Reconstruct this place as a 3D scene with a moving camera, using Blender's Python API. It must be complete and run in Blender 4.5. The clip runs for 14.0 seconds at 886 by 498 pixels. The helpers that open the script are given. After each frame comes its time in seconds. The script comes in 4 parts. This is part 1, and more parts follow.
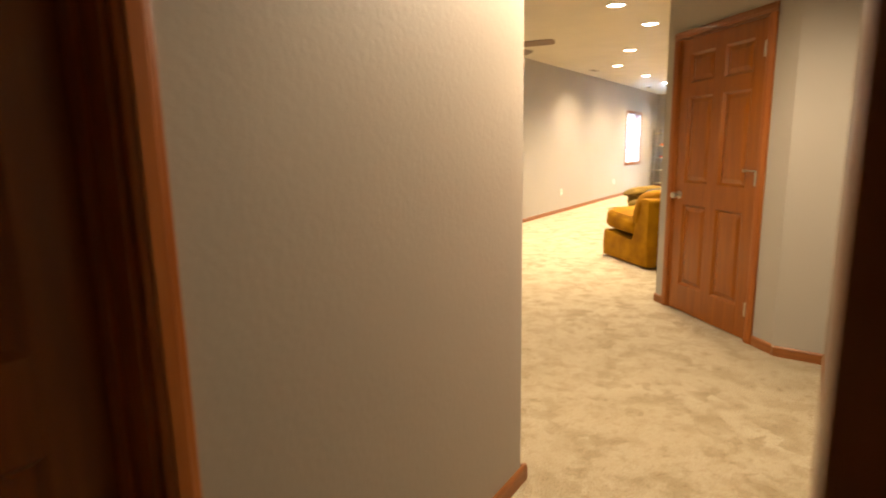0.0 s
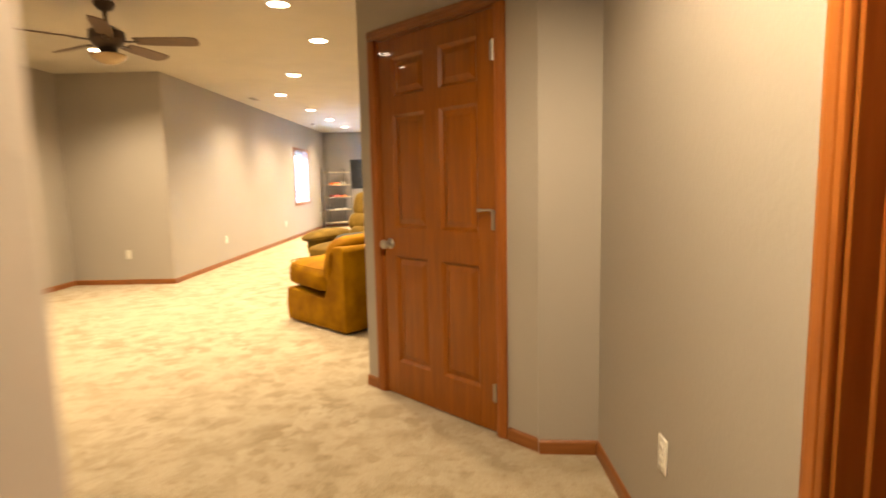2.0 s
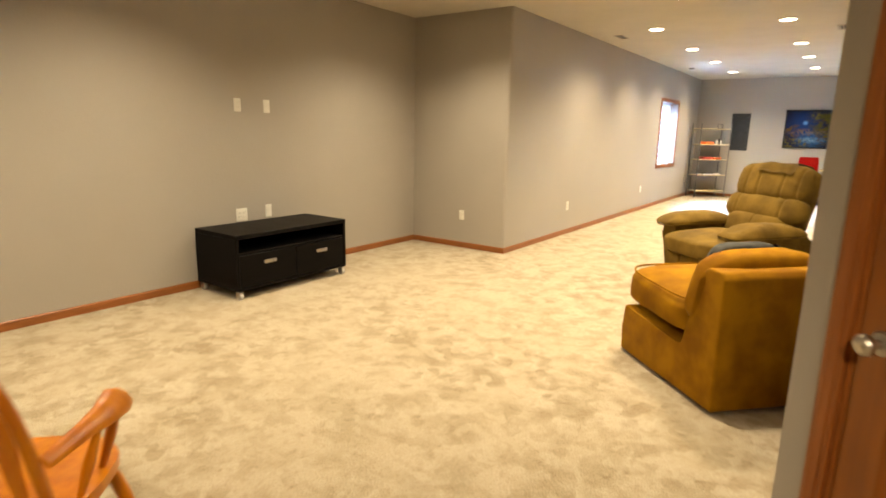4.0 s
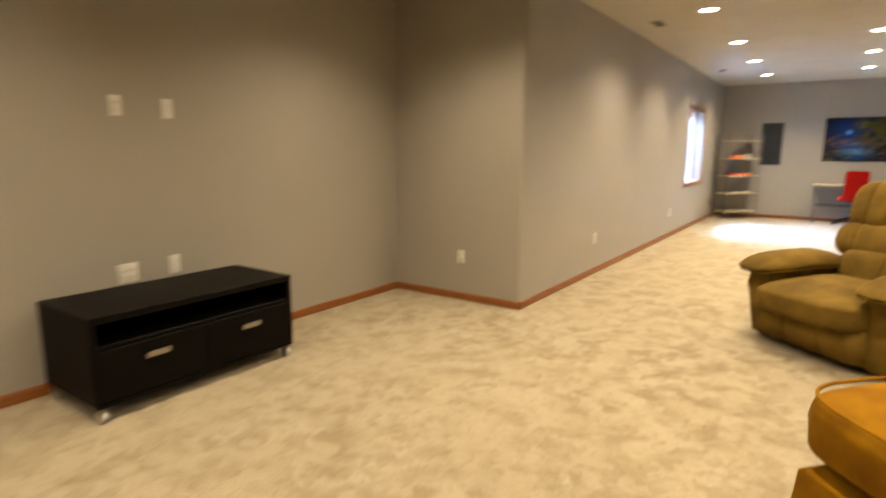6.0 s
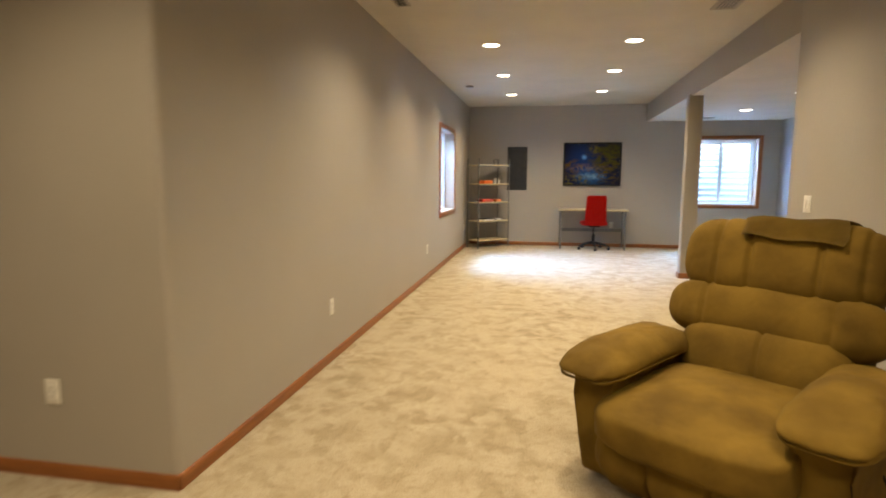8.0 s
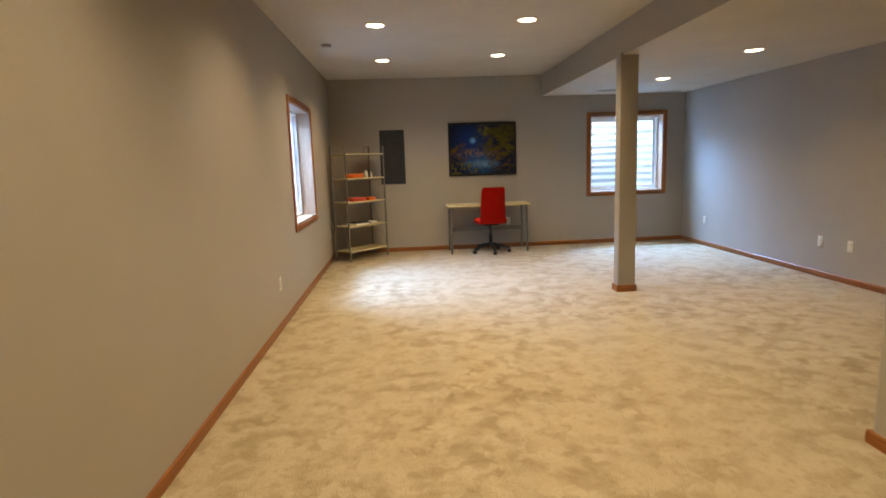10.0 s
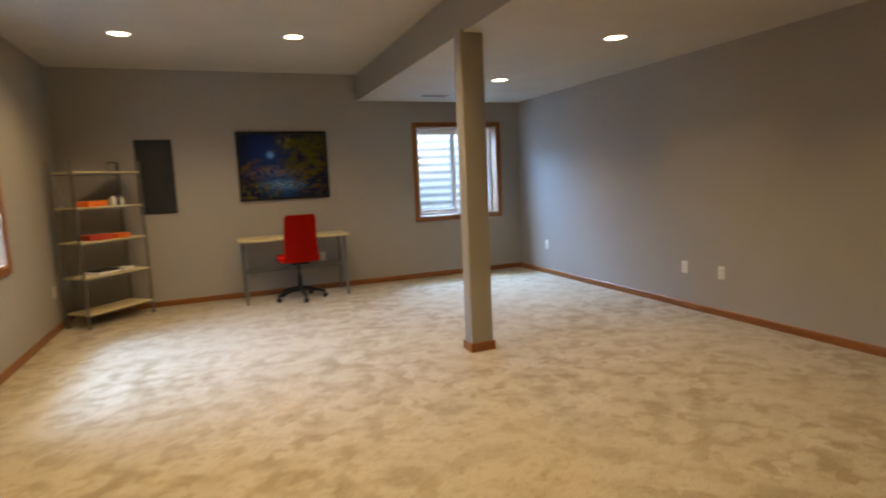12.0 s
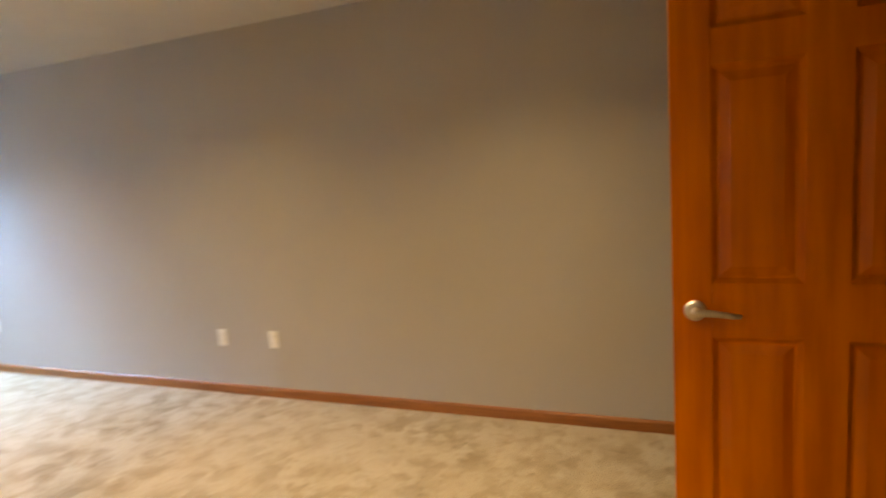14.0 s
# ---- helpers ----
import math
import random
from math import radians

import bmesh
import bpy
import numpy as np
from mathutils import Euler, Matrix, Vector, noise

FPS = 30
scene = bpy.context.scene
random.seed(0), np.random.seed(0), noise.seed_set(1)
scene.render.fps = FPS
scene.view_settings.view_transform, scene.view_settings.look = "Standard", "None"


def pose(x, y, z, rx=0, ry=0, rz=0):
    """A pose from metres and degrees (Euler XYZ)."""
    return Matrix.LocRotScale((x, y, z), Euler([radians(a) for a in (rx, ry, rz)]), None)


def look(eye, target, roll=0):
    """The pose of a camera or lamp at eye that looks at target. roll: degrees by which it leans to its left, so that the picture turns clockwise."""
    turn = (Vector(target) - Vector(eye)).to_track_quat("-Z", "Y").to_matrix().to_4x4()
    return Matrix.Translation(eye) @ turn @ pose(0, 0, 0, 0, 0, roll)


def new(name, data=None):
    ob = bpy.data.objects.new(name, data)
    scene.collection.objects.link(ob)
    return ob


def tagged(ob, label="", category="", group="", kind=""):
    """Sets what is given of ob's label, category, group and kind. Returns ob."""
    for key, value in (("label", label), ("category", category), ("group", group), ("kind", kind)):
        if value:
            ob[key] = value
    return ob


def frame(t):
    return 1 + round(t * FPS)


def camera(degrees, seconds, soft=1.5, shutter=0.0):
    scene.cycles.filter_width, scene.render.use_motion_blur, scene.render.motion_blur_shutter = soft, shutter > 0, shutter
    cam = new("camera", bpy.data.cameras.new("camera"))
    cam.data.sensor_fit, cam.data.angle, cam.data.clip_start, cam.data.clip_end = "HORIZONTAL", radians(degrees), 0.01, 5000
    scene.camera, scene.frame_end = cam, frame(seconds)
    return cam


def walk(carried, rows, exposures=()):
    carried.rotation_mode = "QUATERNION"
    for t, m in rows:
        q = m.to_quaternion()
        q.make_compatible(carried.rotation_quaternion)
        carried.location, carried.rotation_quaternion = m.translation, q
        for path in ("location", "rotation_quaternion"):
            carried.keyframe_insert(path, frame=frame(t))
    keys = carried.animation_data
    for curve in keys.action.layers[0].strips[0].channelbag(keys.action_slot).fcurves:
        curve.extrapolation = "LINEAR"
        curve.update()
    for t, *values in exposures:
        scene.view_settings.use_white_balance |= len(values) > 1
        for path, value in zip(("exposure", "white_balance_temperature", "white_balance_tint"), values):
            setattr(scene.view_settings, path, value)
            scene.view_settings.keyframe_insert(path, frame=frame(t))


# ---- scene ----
cam = camera(76.4, 14.0, soft=1.7, shutter=0.5)

PATH = [
    (0, (4.1, -8.534, 1.297), (3.009, -6.897, 0.937), -1),
    (0.5, (3.872, -8.29, 1.333), (3.045, -6.499, 1.002), -1),
    (1, (3.686, -8.012, 1.312), (3.244, -6.078, 1.057), -0.5),
    (1.5, (3.631, -7.637, 1.358), (3.41, -5.667, 1.091), -2.28),
    (2, (3.562, -7.163, 1.254), (3.538, -5.177, 1.012), -1.22),
    (2.5, (3.618, -6.74, 1.311), (3.789, -4.77, 1.012), -0.05),
    (3, (3.549, -6.400, 1.372), (3.339, -4.443, 1.015), 0.5),
    (3.5, (3.228, -6.056, 1.362), (2.438, -4.266, 0.947), 3.12),
    (3.7, (3.172, -5.844, 1.362), (2.092, -4.212, 0.945), 1.87),
    (5.8, (2.229, -4.286, 1.36), (1.003, -2.756, 0.965), 0.16),
    (6, (2.071, -4.118, 1.308), (0.951, -2.497, 0.965), 0.36),
    (6.5, (1.905, -3.731, 1.311), (0.98, -1.978, 1.045), 0.12),
    (7, (1.726, -3.165, 1.311), (0.989, -1.323, 1.063), -0.12),
    (7.5, (1.577, -2.531, 1.306), (1.048, -0.618, 1.056), 0.59),
    (8, (1.487, -1.996, 1.311), (1.135, -0.044, 1.059), 0.18),
    (8.2, (1.447, -1.744, 1.313), (1.169, 0.22, 1.062), -0.18),
    (10.3, (1.103, 0.508, 1.38), (1.258, 2.479, 1.074), -2.05),
    (10.5, (1.189, 0.686, 1.332), (1.366, 2.657, 1.043), -2.08),
    (11, (1.285, 1.093, 1.345), (1.595, 3.047, 1.052), -1.97),
    (11.5, (1.42, 1.585, 1.341), (1.909, 3.504, 1.06), -2.54),
    (12, (1.547, 1.975, 1.31), (2.279, 3.82, 1.067), -2.57),
    (12.5, (1.755, 2.436, 1.343), (2.746, 4.156, 1.096), -2.7),
    (13, (2.098, 2.804, 1.328), (3.33, 4.361, 1.086), -3.97),
    (13.5, (2.34, 3.06, 1.355), (3.935, 4.241, 1.11), -3.4),
    (14, (2.717, 3.244, 1.361), (4.563, 3.972, 1.107), -4),
]
walk(cam, [(t, look(eye, target, roll)) for t, eye, target, roll in PATH],
     [(0, 1.8, 6700, 14), (1.5, 1.85, 7000, 15), (2.5, 1.45, 7300, 16), (3.0, 1.3, 7000, 14), (3.5, 1.4, 6500, 9), (4.8, 1.1, 6400, 9), (6.5, 0.65, 6500, 9), (8.0, 0.36, 6650, 9),
      (11.0, -0.38, 8050, 12), (12.0, -0.46, 8250, 12), (12.6, -0.36, 8700, 13), (13.4, -0.20, 9400, 15), (14.0, 0.42, 9700, 14)])

# ---- light ----
world = bpy.data.worlds.new("world")
scene.world = world
world.use_nodes = True
wn = world.node_tree.nodes
sky = wn.new("ShaderNodeTexSky")
sky.sky_type, sky.sun_disc, sky.sun_elevation, sky.sun_rotation = "NISHITA", False, radians(48.5), radians(135)
wn["Background"].inputs["Strength"].default_value = 0.15
world.node_tree.links.new(sky.outputs[0], wn["Background"].inputs["Color"])

HIGH, LOW = 2.67, 2.35
BULB = (1.0, 0.80, 0.535)
CAN_WATTS = 128.0
# recessed lights: x, y, ceiling height
# cans at y -3.60 and -5.60 are unseen, added to light the TV wall
CANS = [(0.90, 2.07, HIGH), (0.90, 4.03, HIGH), (0.90, 5.79, HIGH), (0.90, 7.60, HIGH),
        (2.32, 2.13, HIGH), (2.32, 4.06, HIGH), (2.32, 5.68, HIGH), (2.33, 7.42, HIGH),
        (4.53, 5.67, LOW), (4.48, 7.50, LOW), (2.29, -1.33, HIGH), (2.24, -2.51, HIGH),
        (1.56, 0.45, HIGH), (-0.05, -1.15, HIGH), (-0.05, -3.60, HIGH), (-0.05, -5.60, HIGH),
        (4.53, 3.85, LOW), (3.66, -6.28, LOW)]


def lamp(name, kind, m, watts, color):
    data = bpy.data.lights.new(name, kind)
    data.energy, data.color = watts, color
    ob = new(name, data)
    ob.matrix_world = m
    return data


for cx, cy, cz in CANS:
    hall = cy < -6
    d = lamp("can_lamp", "SPOT", pose(cx, cy, cz - 0.02), CAN_WATTS * (0.68 if hall else 1.0 if cz == HIGH else 0.68), BULB)
    d.spot_size, d.spot_blend, d.shadow_soft_size = radians(166 if hall else 140 if cz == HIGH else 130), 0.5 if hall else 0.85 if cz == HIGH else 1.0, 0.06
# the sun, high behind the house
d = lamp("sun", "SUN", look((0, 0, 6), (-0.5, 0.5, 5.2)), 5.0, (1.0, 0.95, 0.88))
d.angle = radians(0.5)
# the sky above the two window wells: what slants in through the panes, and what falls down the wells
for m, sx, sy in ((pose(-0.72, 6.64, 2.42), 0.75, 1.3), (pose(4.67, 9.86, 2.42), 1.3, 0.75)):
    d = lamp("sky_lamp_well", "AREA", m, 90.0, (0.46, 0.70, 1.0))
    d.shape, d.size, d.size_y = "RECTANGLE", sx, sy
for name, m, sx, sy in (("sky_lamp_west", pose(-1.02, 6.64, 2.30, 0, -46, 0), 0.50, 1.2),
                        ("sky_lamp_north", pose(4.67, 10.16, 2.30, -46, 0, 0), 1.1, 0.50)):
    d = lamp(name, "AREA", m, 200.0 if sx < sy else 360.0, (0.19, 0.43, 1.0))
    d.spread = radians(98 if sx < sy else 120)
    d.shape, d.size, d.size_y = "RECTANGLE", sx, sy


# ---- materials ----
def material(name, color, rough=0.6, metal=0.0, color2=None, scale=8.0, stretch=(1, 1, 1), bump=0.0, bump_scale=120.0,
             detail=4.0, low=0.35, high=0.65, coat=0.0, sheen=0.0, spec=0.5, rand=0.0):
    m = bpy.data.materials.new(name)
    m.use_nodes = True
    n, l = m.node_tree.nodes, m.node_tree.links
    b = n["Principled BSDF"]
    b.inputs["Base Color"].default_value = (*color, 1)
    b.inputs["Roughness"].default_value, b.inputs["Metallic"].default_value = rough, metal
    b.inputs["Coat Weight"].default_value, b.inputs["Sheen Weight"].default_value = coat, sheen
    b.inputs["Specular IOR Level"].default_value = spec
    co = n.new("ShaderNodeTexCoord")
    mp = n.new("ShaderNodeMapping")
    mp.inputs["Scale"].default_value = stretch
    l.new(co.outputs["Object"], mp.inputs["Vector"])
    if color2:
        t = n.new("ShaderNodeTexNoise")
        t.inputs["Scale"].default_value, t.inputs["Detail"].default_value = scale, detail
        l.new(mp.outputs[0], t.inputs["Vector"])
        r = n.new("ShaderNodeValToRGB")
        r.color_ramp.elements[0].position, r.color_ramp.elements[1].position = low, high
        r.color_ramp.elements[0].color, r.color_ramp.elements[1].color = (*color, 1), (*color2, 1)
        l.new(t.outputs["Fac"], r.inputs[0])
        out = r.outputs[0]
        if rand:
            oi = n.new("ShaderNodeObjectInfo")
            hs = n.new("ShaderNodeHueSaturation")
            mr = n.new("ShaderNodeMapRange")
            mr.inputs["To Min"].default_value, mr.inputs["To Max"].default_value = 1 - rand, 1 + rand
            l.new(oi.outputs["Random"], mr.inputs["Value"])
            l.new(mr.outputs[0], hs.inputs["Value"])
            l.new(out, hs.inputs["Color"])
            out = hs.outputs[0]
        l.new(out, b.inputs["Base Color"])
        rr = n.new("ShaderNodeMapRange")
        rr.inputs["To Min"].default_value, rr.inputs["To Max"].default_value = max(0.02, rough - 0.06), min(1, rough + 0.06)
        l.new(t.outputs["Fac"], rr.inputs["Value"])
        l.new(rr.outputs[0], b.inputs["Roughness"])
    if bump:
        t2 = n.new("ShaderNodeTexNoise")
        t2.inputs["Scale"].default_value, t2.inputs["Detail"].default_value = bump_scale, 3.0
        l.new(mp.outputs[0], t2.inputs["Vector"])
        bp = n.new("ShaderNodeBump")
        bp.inputs["Strength"].default_value, bp.inputs["Distance"].default_value = bump, 0.004
        l.new(t2.outputs["Fac"], bp.inputs["Height"])
        l.new(bp.outputs[0], b.inputs["Normal"])
    return m


def emitter(name, color, strength):
    m = bpy.data.materials.new(name)
    m.use_nodes = True
    b = m.node_tree.nodes["Principled BSDF"]
    b.inputs["Base Color"].default_value = (*color, 1)
    b.inputs["Emission Color"].default_value = (*color, 1)
    b.inputs["Emission Strength"].default_value = strength
    return m


WALL = material("greige_wall_paint", (0.305, 0.278, 0.238), 0.62, color2=(0.335, 0.306, 0.264), scale=1.3, bump=0.22, bump_scale=48, low=0.2, high=0.8)
CEIL = material("ceiling_paint", (0.47, 0.435, 0.36), 0.8, color2=(0.51, 0.47, 0.39), scale=2.0, bump=0.4, bump_scale=38)
OAK = material("honey_oak", (0.225, 0.066, 0.012), 0.36, color2=(0.30, 0.098, 0.020), scale=5.0, stretch=(7, 7, 0.55), detail=6, bump=0.12, bump_scale=40, coat=0.06, rand=0.06, spec=0.22)
# hall door leaves: a darker, browner oak tone than the casings
DOOR_BROWN = material("deep_brown_oak", (0.185, 0.049, 0.0015), 0.34, color2=(0.235, 0.068, 0.002), scale=5.0, stretch=(7, 7, 0.55), detail=6, bump=0.12, bump_scale=40, coat=0.25, spec=0.3)
AMBER_OAK = material("amber_oak", (0.33, 0.066, 0.001), 0.36, color2=(0.46, 0.112, 0.001), scale=3.2, stretch=(6, 6, 0.6), detail=6, bump=0.12, bump_scale=40, coat=0.05, spec=0.2)
OAK_LEVEL = material("honey_oak_level", (0.180, 0.060, 0.014), 0.34, color2=(0.245, 0.088, 0.022), scale=5.0, stretch=(0.8, 0.8, 14), detail=5, bump=0.1, bump_scale=40, coat=0.06, spec=0.35)
ROCKER_WOOD = material("orange_varnished_wood", (0.42, 0.122, 0.0004), 0.36, color2=(0.54, 0.190, 0.001), scale=7, stretch=(3, 3, 0.6), detail=5, coat=0.15, spec=0.3, rand=0.05)
DARK = material("black_brown_laminate", (0.0025, 0.0018, 0.0015), 0.5, color2=(0.004, 0.003, 0.0025), scale=6, stretch=(1, 0.3, 6), bump=0.05, spec=0.08)
SUEDE = material("tan_microfibre", (0.098, 0.058, 0.009), 0.88, color2=(0.178, 0.110, 0.018), scale=4.5, detail=6, bump=0.25, bump_scale=260, sheen=0.0, spec=0.15)
GOLD = material("mustard_velvet", (0.175, 0.072, 0.0005), 0.85, color2=(0.275, 0.132, 0.001), scale=6, detail=4, bump=0.25, bump_scale=240, spec=0.12)
CHARCOAL = material("charcoal_cloth", (0.026, 0.026, 0.022), 0.9, color2=(0.045, 0.044, 0.038), scale=20, bump=0.3)
CHROME = material("brushed_nickel", (0.42, 0.39, 0.34), 0.3, 1.0, color2=(0.50, 0.47, 0.42), scale=60)
STEEL = material("grey_steel_tube", (0.13, 0.125, 0.115), 0.42, 0.6, color2=(0.17, 0.165, 0.15), scale=20)
CASTER = material("pale_grey_nylon", (0.40, 0.39, 0.36), 0.4, color2=(0.46, 0.45, 0.42), scale=20)
PLASTIC = material("white_plastic", (0.62, 0.60, 0.54), 0.35, color2=(0.66, 0.64, 0.58), scale=15)
# black that stands for the shade inside outlet slots and vent ducts
HOLE_SHADE = material("hole_shade_black", (0.02, 0.02, 0.02), 0.6)
VINYL = material("white_vinyl", (0.80, 0.80, 0.78), 0.35, color2=(0.84, 0.84, 0.82), scale=10)
BOARD = material("pale_particle_board", (0.47, 0.385, 0.20), 0.5, color2=(0.54, 0.45, 0.26), scale=60, detail=6)
RED = material("red_mesh_cloth", (0.34, 0.006, 0.003), 0.7, color2=(0.42, 0.010, 0.005), scale=90, bump=0.3, bump_scale=300, spec=0.08)
BLACK = material("black_nylon", (0.008, 0.008, 0.008), 0.5, color2=(0.014, 0.014, 0.014), scale=30, spec=0.2)
PANEL_GREY = material("dark_grey_enamel", (0.020, 0.022, 0.024), 0.5, color2=(0.026, 0.028, 0.030), scale=9, bump=0.05, spec=0.25)
ORANGE = material("orange_plastic", (0.75, 0.14, 0.02), 0.5, color2=(0.80, 0.18, 0.03), scale=12)
REDBOX = material("red_card", (0.45, 0.04, 0.02), 0.6, color2=(0.52, 0.06, 0.03), scale=12)
PAPER = material("white_paper", (0.74, 0.72, 0.66), 0.8, color2=(0.78, 0.76, 0.70), scale=20)
BROWN_FAN = material("fan_blade_walnut", (0.085, 0.045, 0.022), 0.45, color2=(0.13, 0.07, 0.035), scale=5, stretch=(1, 6, 1), detail=5)
BRONZE = material("oil_rubbed_bronze", (0.06, 0.042, 0.03), 0.4, 0.7, color2=(0.08, 0.055, 0.04), scale=14)
VENT = material("tan_vent_enamel", (0.30, 0.26, 0.21), 0.5, color2=(0.34, 0.30, 0.24), scale=20)
GALV = material("galvanised_steel", (0.82, 0.80, 0.76), 0.5, 0.1, color2=(0.90, 0.88, 0.84), scale=14, detail=6)
GRAVEL = material("pea_gravel", (0.22, 0.20, 0.18), 0.9, color2=(0.42, 0.40, 0.37), scale=60, bump=0.8, bump_scale=70)
CONCRETE = material("concrete", (0.36, 0.35, 0.33), 0.9, color2=(0.44, 0.43, 0.41), scale=9, bump=0.3, bump_scale=60)
AMBER = material("amber_glass", (0.42, 0.30, 0.15), 0.25, color2=(0.50, 0.37, 0.20), scale=9, coat=0.4)
LENS = emitter("lit_lamp_lens", (1.0, 0.86, 0.66), 14.0)

GLASS = bpy.data.materials.new("window_glass")
GLASS.use_nodes = True
gn = GLASS.node_tree.nodes
gn["Principled BSDF"].inputs["Transmission Weight"].default_value = 1.0
gn["Principled BSDF"].inputs["Roughness"].default_value = 0.0
gn["Principled BSDF"].inputs["IOR"].default_value = 1.05


def carpet_material():
    m = bpy.data.materials.new("cream_plush_carpet")
    m.use_nodes = True
    n, l = m.node_tree.nodes, m.node_tree.links
    b = n["Principled BSDF"]
    b.inputs["Roughness"].default_value = 0.95
    b.inputs["Specular IOR Level"].default_value = 0.1
    b.inputs["Sheen Weight"].default_value = 0.15
    co = n.new("ShaderNodeTexCoord")

    def tex(scale, detail, distort=0.0):
        t = n.new("ShaderNodeTexNoise")
        t.inputs["Scale"].default_value, t.inputs["Detail"].default_value = scale, detail
        t.inputs["Distortion"].default_value = distort
        l.new(co.outputs["Object"], t.inputs["Vector"])
        return t

    def mixed(fac, a, c):
        x = n.new("ShaderNodeMix")
        x.data_type = "RGBA"
        l.new(fac, x.inputs[0])
        for i, v in ((6, a), (7, c)):
            if isinstance(v, tuple):
                x.inputs[i].default_value = (*v, 1)
            else:
                l.new(v, x.inputs[i])
        return x.outputs[2]

    def ramp(out, lo, hi):
        r = n.new("ShaderNodeMapRange")
        r.inputs["From Min"].default_value, r.inputs["From Max"].default_value = lo, hi
        l.new(out, r.inputs["Value"])
        return r.outputs[0]

    nap = ramp(tex(4.2, 6.0, 0.05).outputs["Fac"], 0.38, 0.62)
    # brushed patches: cells with ragged edges, each lying its own way
    warp = n.new("ShaderNodeVectorMath")
    warp.operation = "MULTIPLY_ADD"
    warp.inputs[1].default_value = (0.09, 0.09, 0.0)
    l.new(tex(13.0, 5.0).outputs["Color"], warp.inputs[0])
    l.new(co.outputs["Object"], warp.inputs[2])
    cell = n.new("ShaderNodeTexVoronoi")
    cell.inputs["Scale"].default_value = 14.0
    l.new(warp.outputs[0], cell.inputs["Vector"])
    lie = n.new("ShaderNodeSeparateColor")
    l.new(cell.outputs["Color"], lie.inputs[0])
    worn = n.new("ShaderNodeMath")
    worn.operation = "MULTIPLY_ADD"
    worn.inputs[1].default_value = 0.26
    l.new(lie.outputs[0], worn.inputs[0])
    l.new(tex(5.5, 5.0, 0.1).outputs["Fac"], worn.inputs[2])
    tread = ramp(worn.outputs[0], 0.45, 0.70)
    drift = ramp(tex(0.9, 2.0).outputs["Fac"], 0.35, 0.65)
    tuft = ramp(tex(26.0, 4.0, 0.4).outputs["Fac"], 0.28, 0.46)
    pile = ramp(tex(95.0, 3.0).outputs["Fac"], 0.3, 0.7)
    base = mixed(nap, (0.415, 0.345, 0.228), (0.480, 0.412, 0.296))
    base = mixed(tread, (0.290, 0.226, 0.132), base)
    base = mixed(drift, mixed(tread, (0.385, 0.317, 0.205), (0.452, 0.380, 0.261)), base)
    base = mixed(tuft, mixed(tread, (0.275, 0.214, 0.124), (0.365, 0.294, 0.187)), base)
    x = n.new("ShaderNodeMix")
    x.data_type, x.blend_type = "RGBA", "MULTIPLY"
    x.inputs[0].default_value = 1.0
    l.new(base, x.inputs[6])
    l.new(mixed(pile, (0.80, 0.79, 0.77), (1.0, 1.0, 1.0)), x.inputs[7])
    l.new(x.outputs[2], b.inputs["Base Color"])
    add = n.new("ShaderNodeMath")
    add.operation = "MULTIPLY_ADD"
    add.inputs[1].default_value = 0.25
    l.new(tread, add.inputs[0])
    l.new(pile, add.inputs[2])
    bp = n.new("ShaderNodeBump")
    bp.inputs["Strength"].default_value, bp.inputs["Distance"].default_value = 0.7, 0.008
    l.new(add.outputs[0], bp.inputs["Height"])
    l.new(bp.outputs[0], b.inputs["Normal"])
    return m


CARPET = carpet_material()


def crease(m, scale, strength, distance=0.02):
    """Adds soft, broad relief to a cloth that already has a fine bump."""
    n, l = m.node_tree.nodes, m.node_tree.links
    fine = [k for k in n if k.type == "BUMP"][0]
    co = [k for k in n if k.type == "TEX_COORD"][0]
    t = n.new("ShaderNodeTexNoise")
    t.inputs["Scale"].default_value, t.inputs["Detail"].default_value, t.inputs["Distortion"].default_value = scale, 2.0, 0.8
    l.new(co.outputs["Object"], t.inputs["Vector"])
    b = n.new("ShaderNodeBump")
    b.inputs["Strength"].default_value, b.inputs["Distance"].default_value = strength, distance
    l.new(t.outputs["Fac"], b.inputs["Height"])
    l.new(b.outputs[0], fine.inputs["Normal"])


crease(SUEDE, 7.0, 0.30, 0.03)
crease(GOLD, 6.0, 0.3, 0.02)


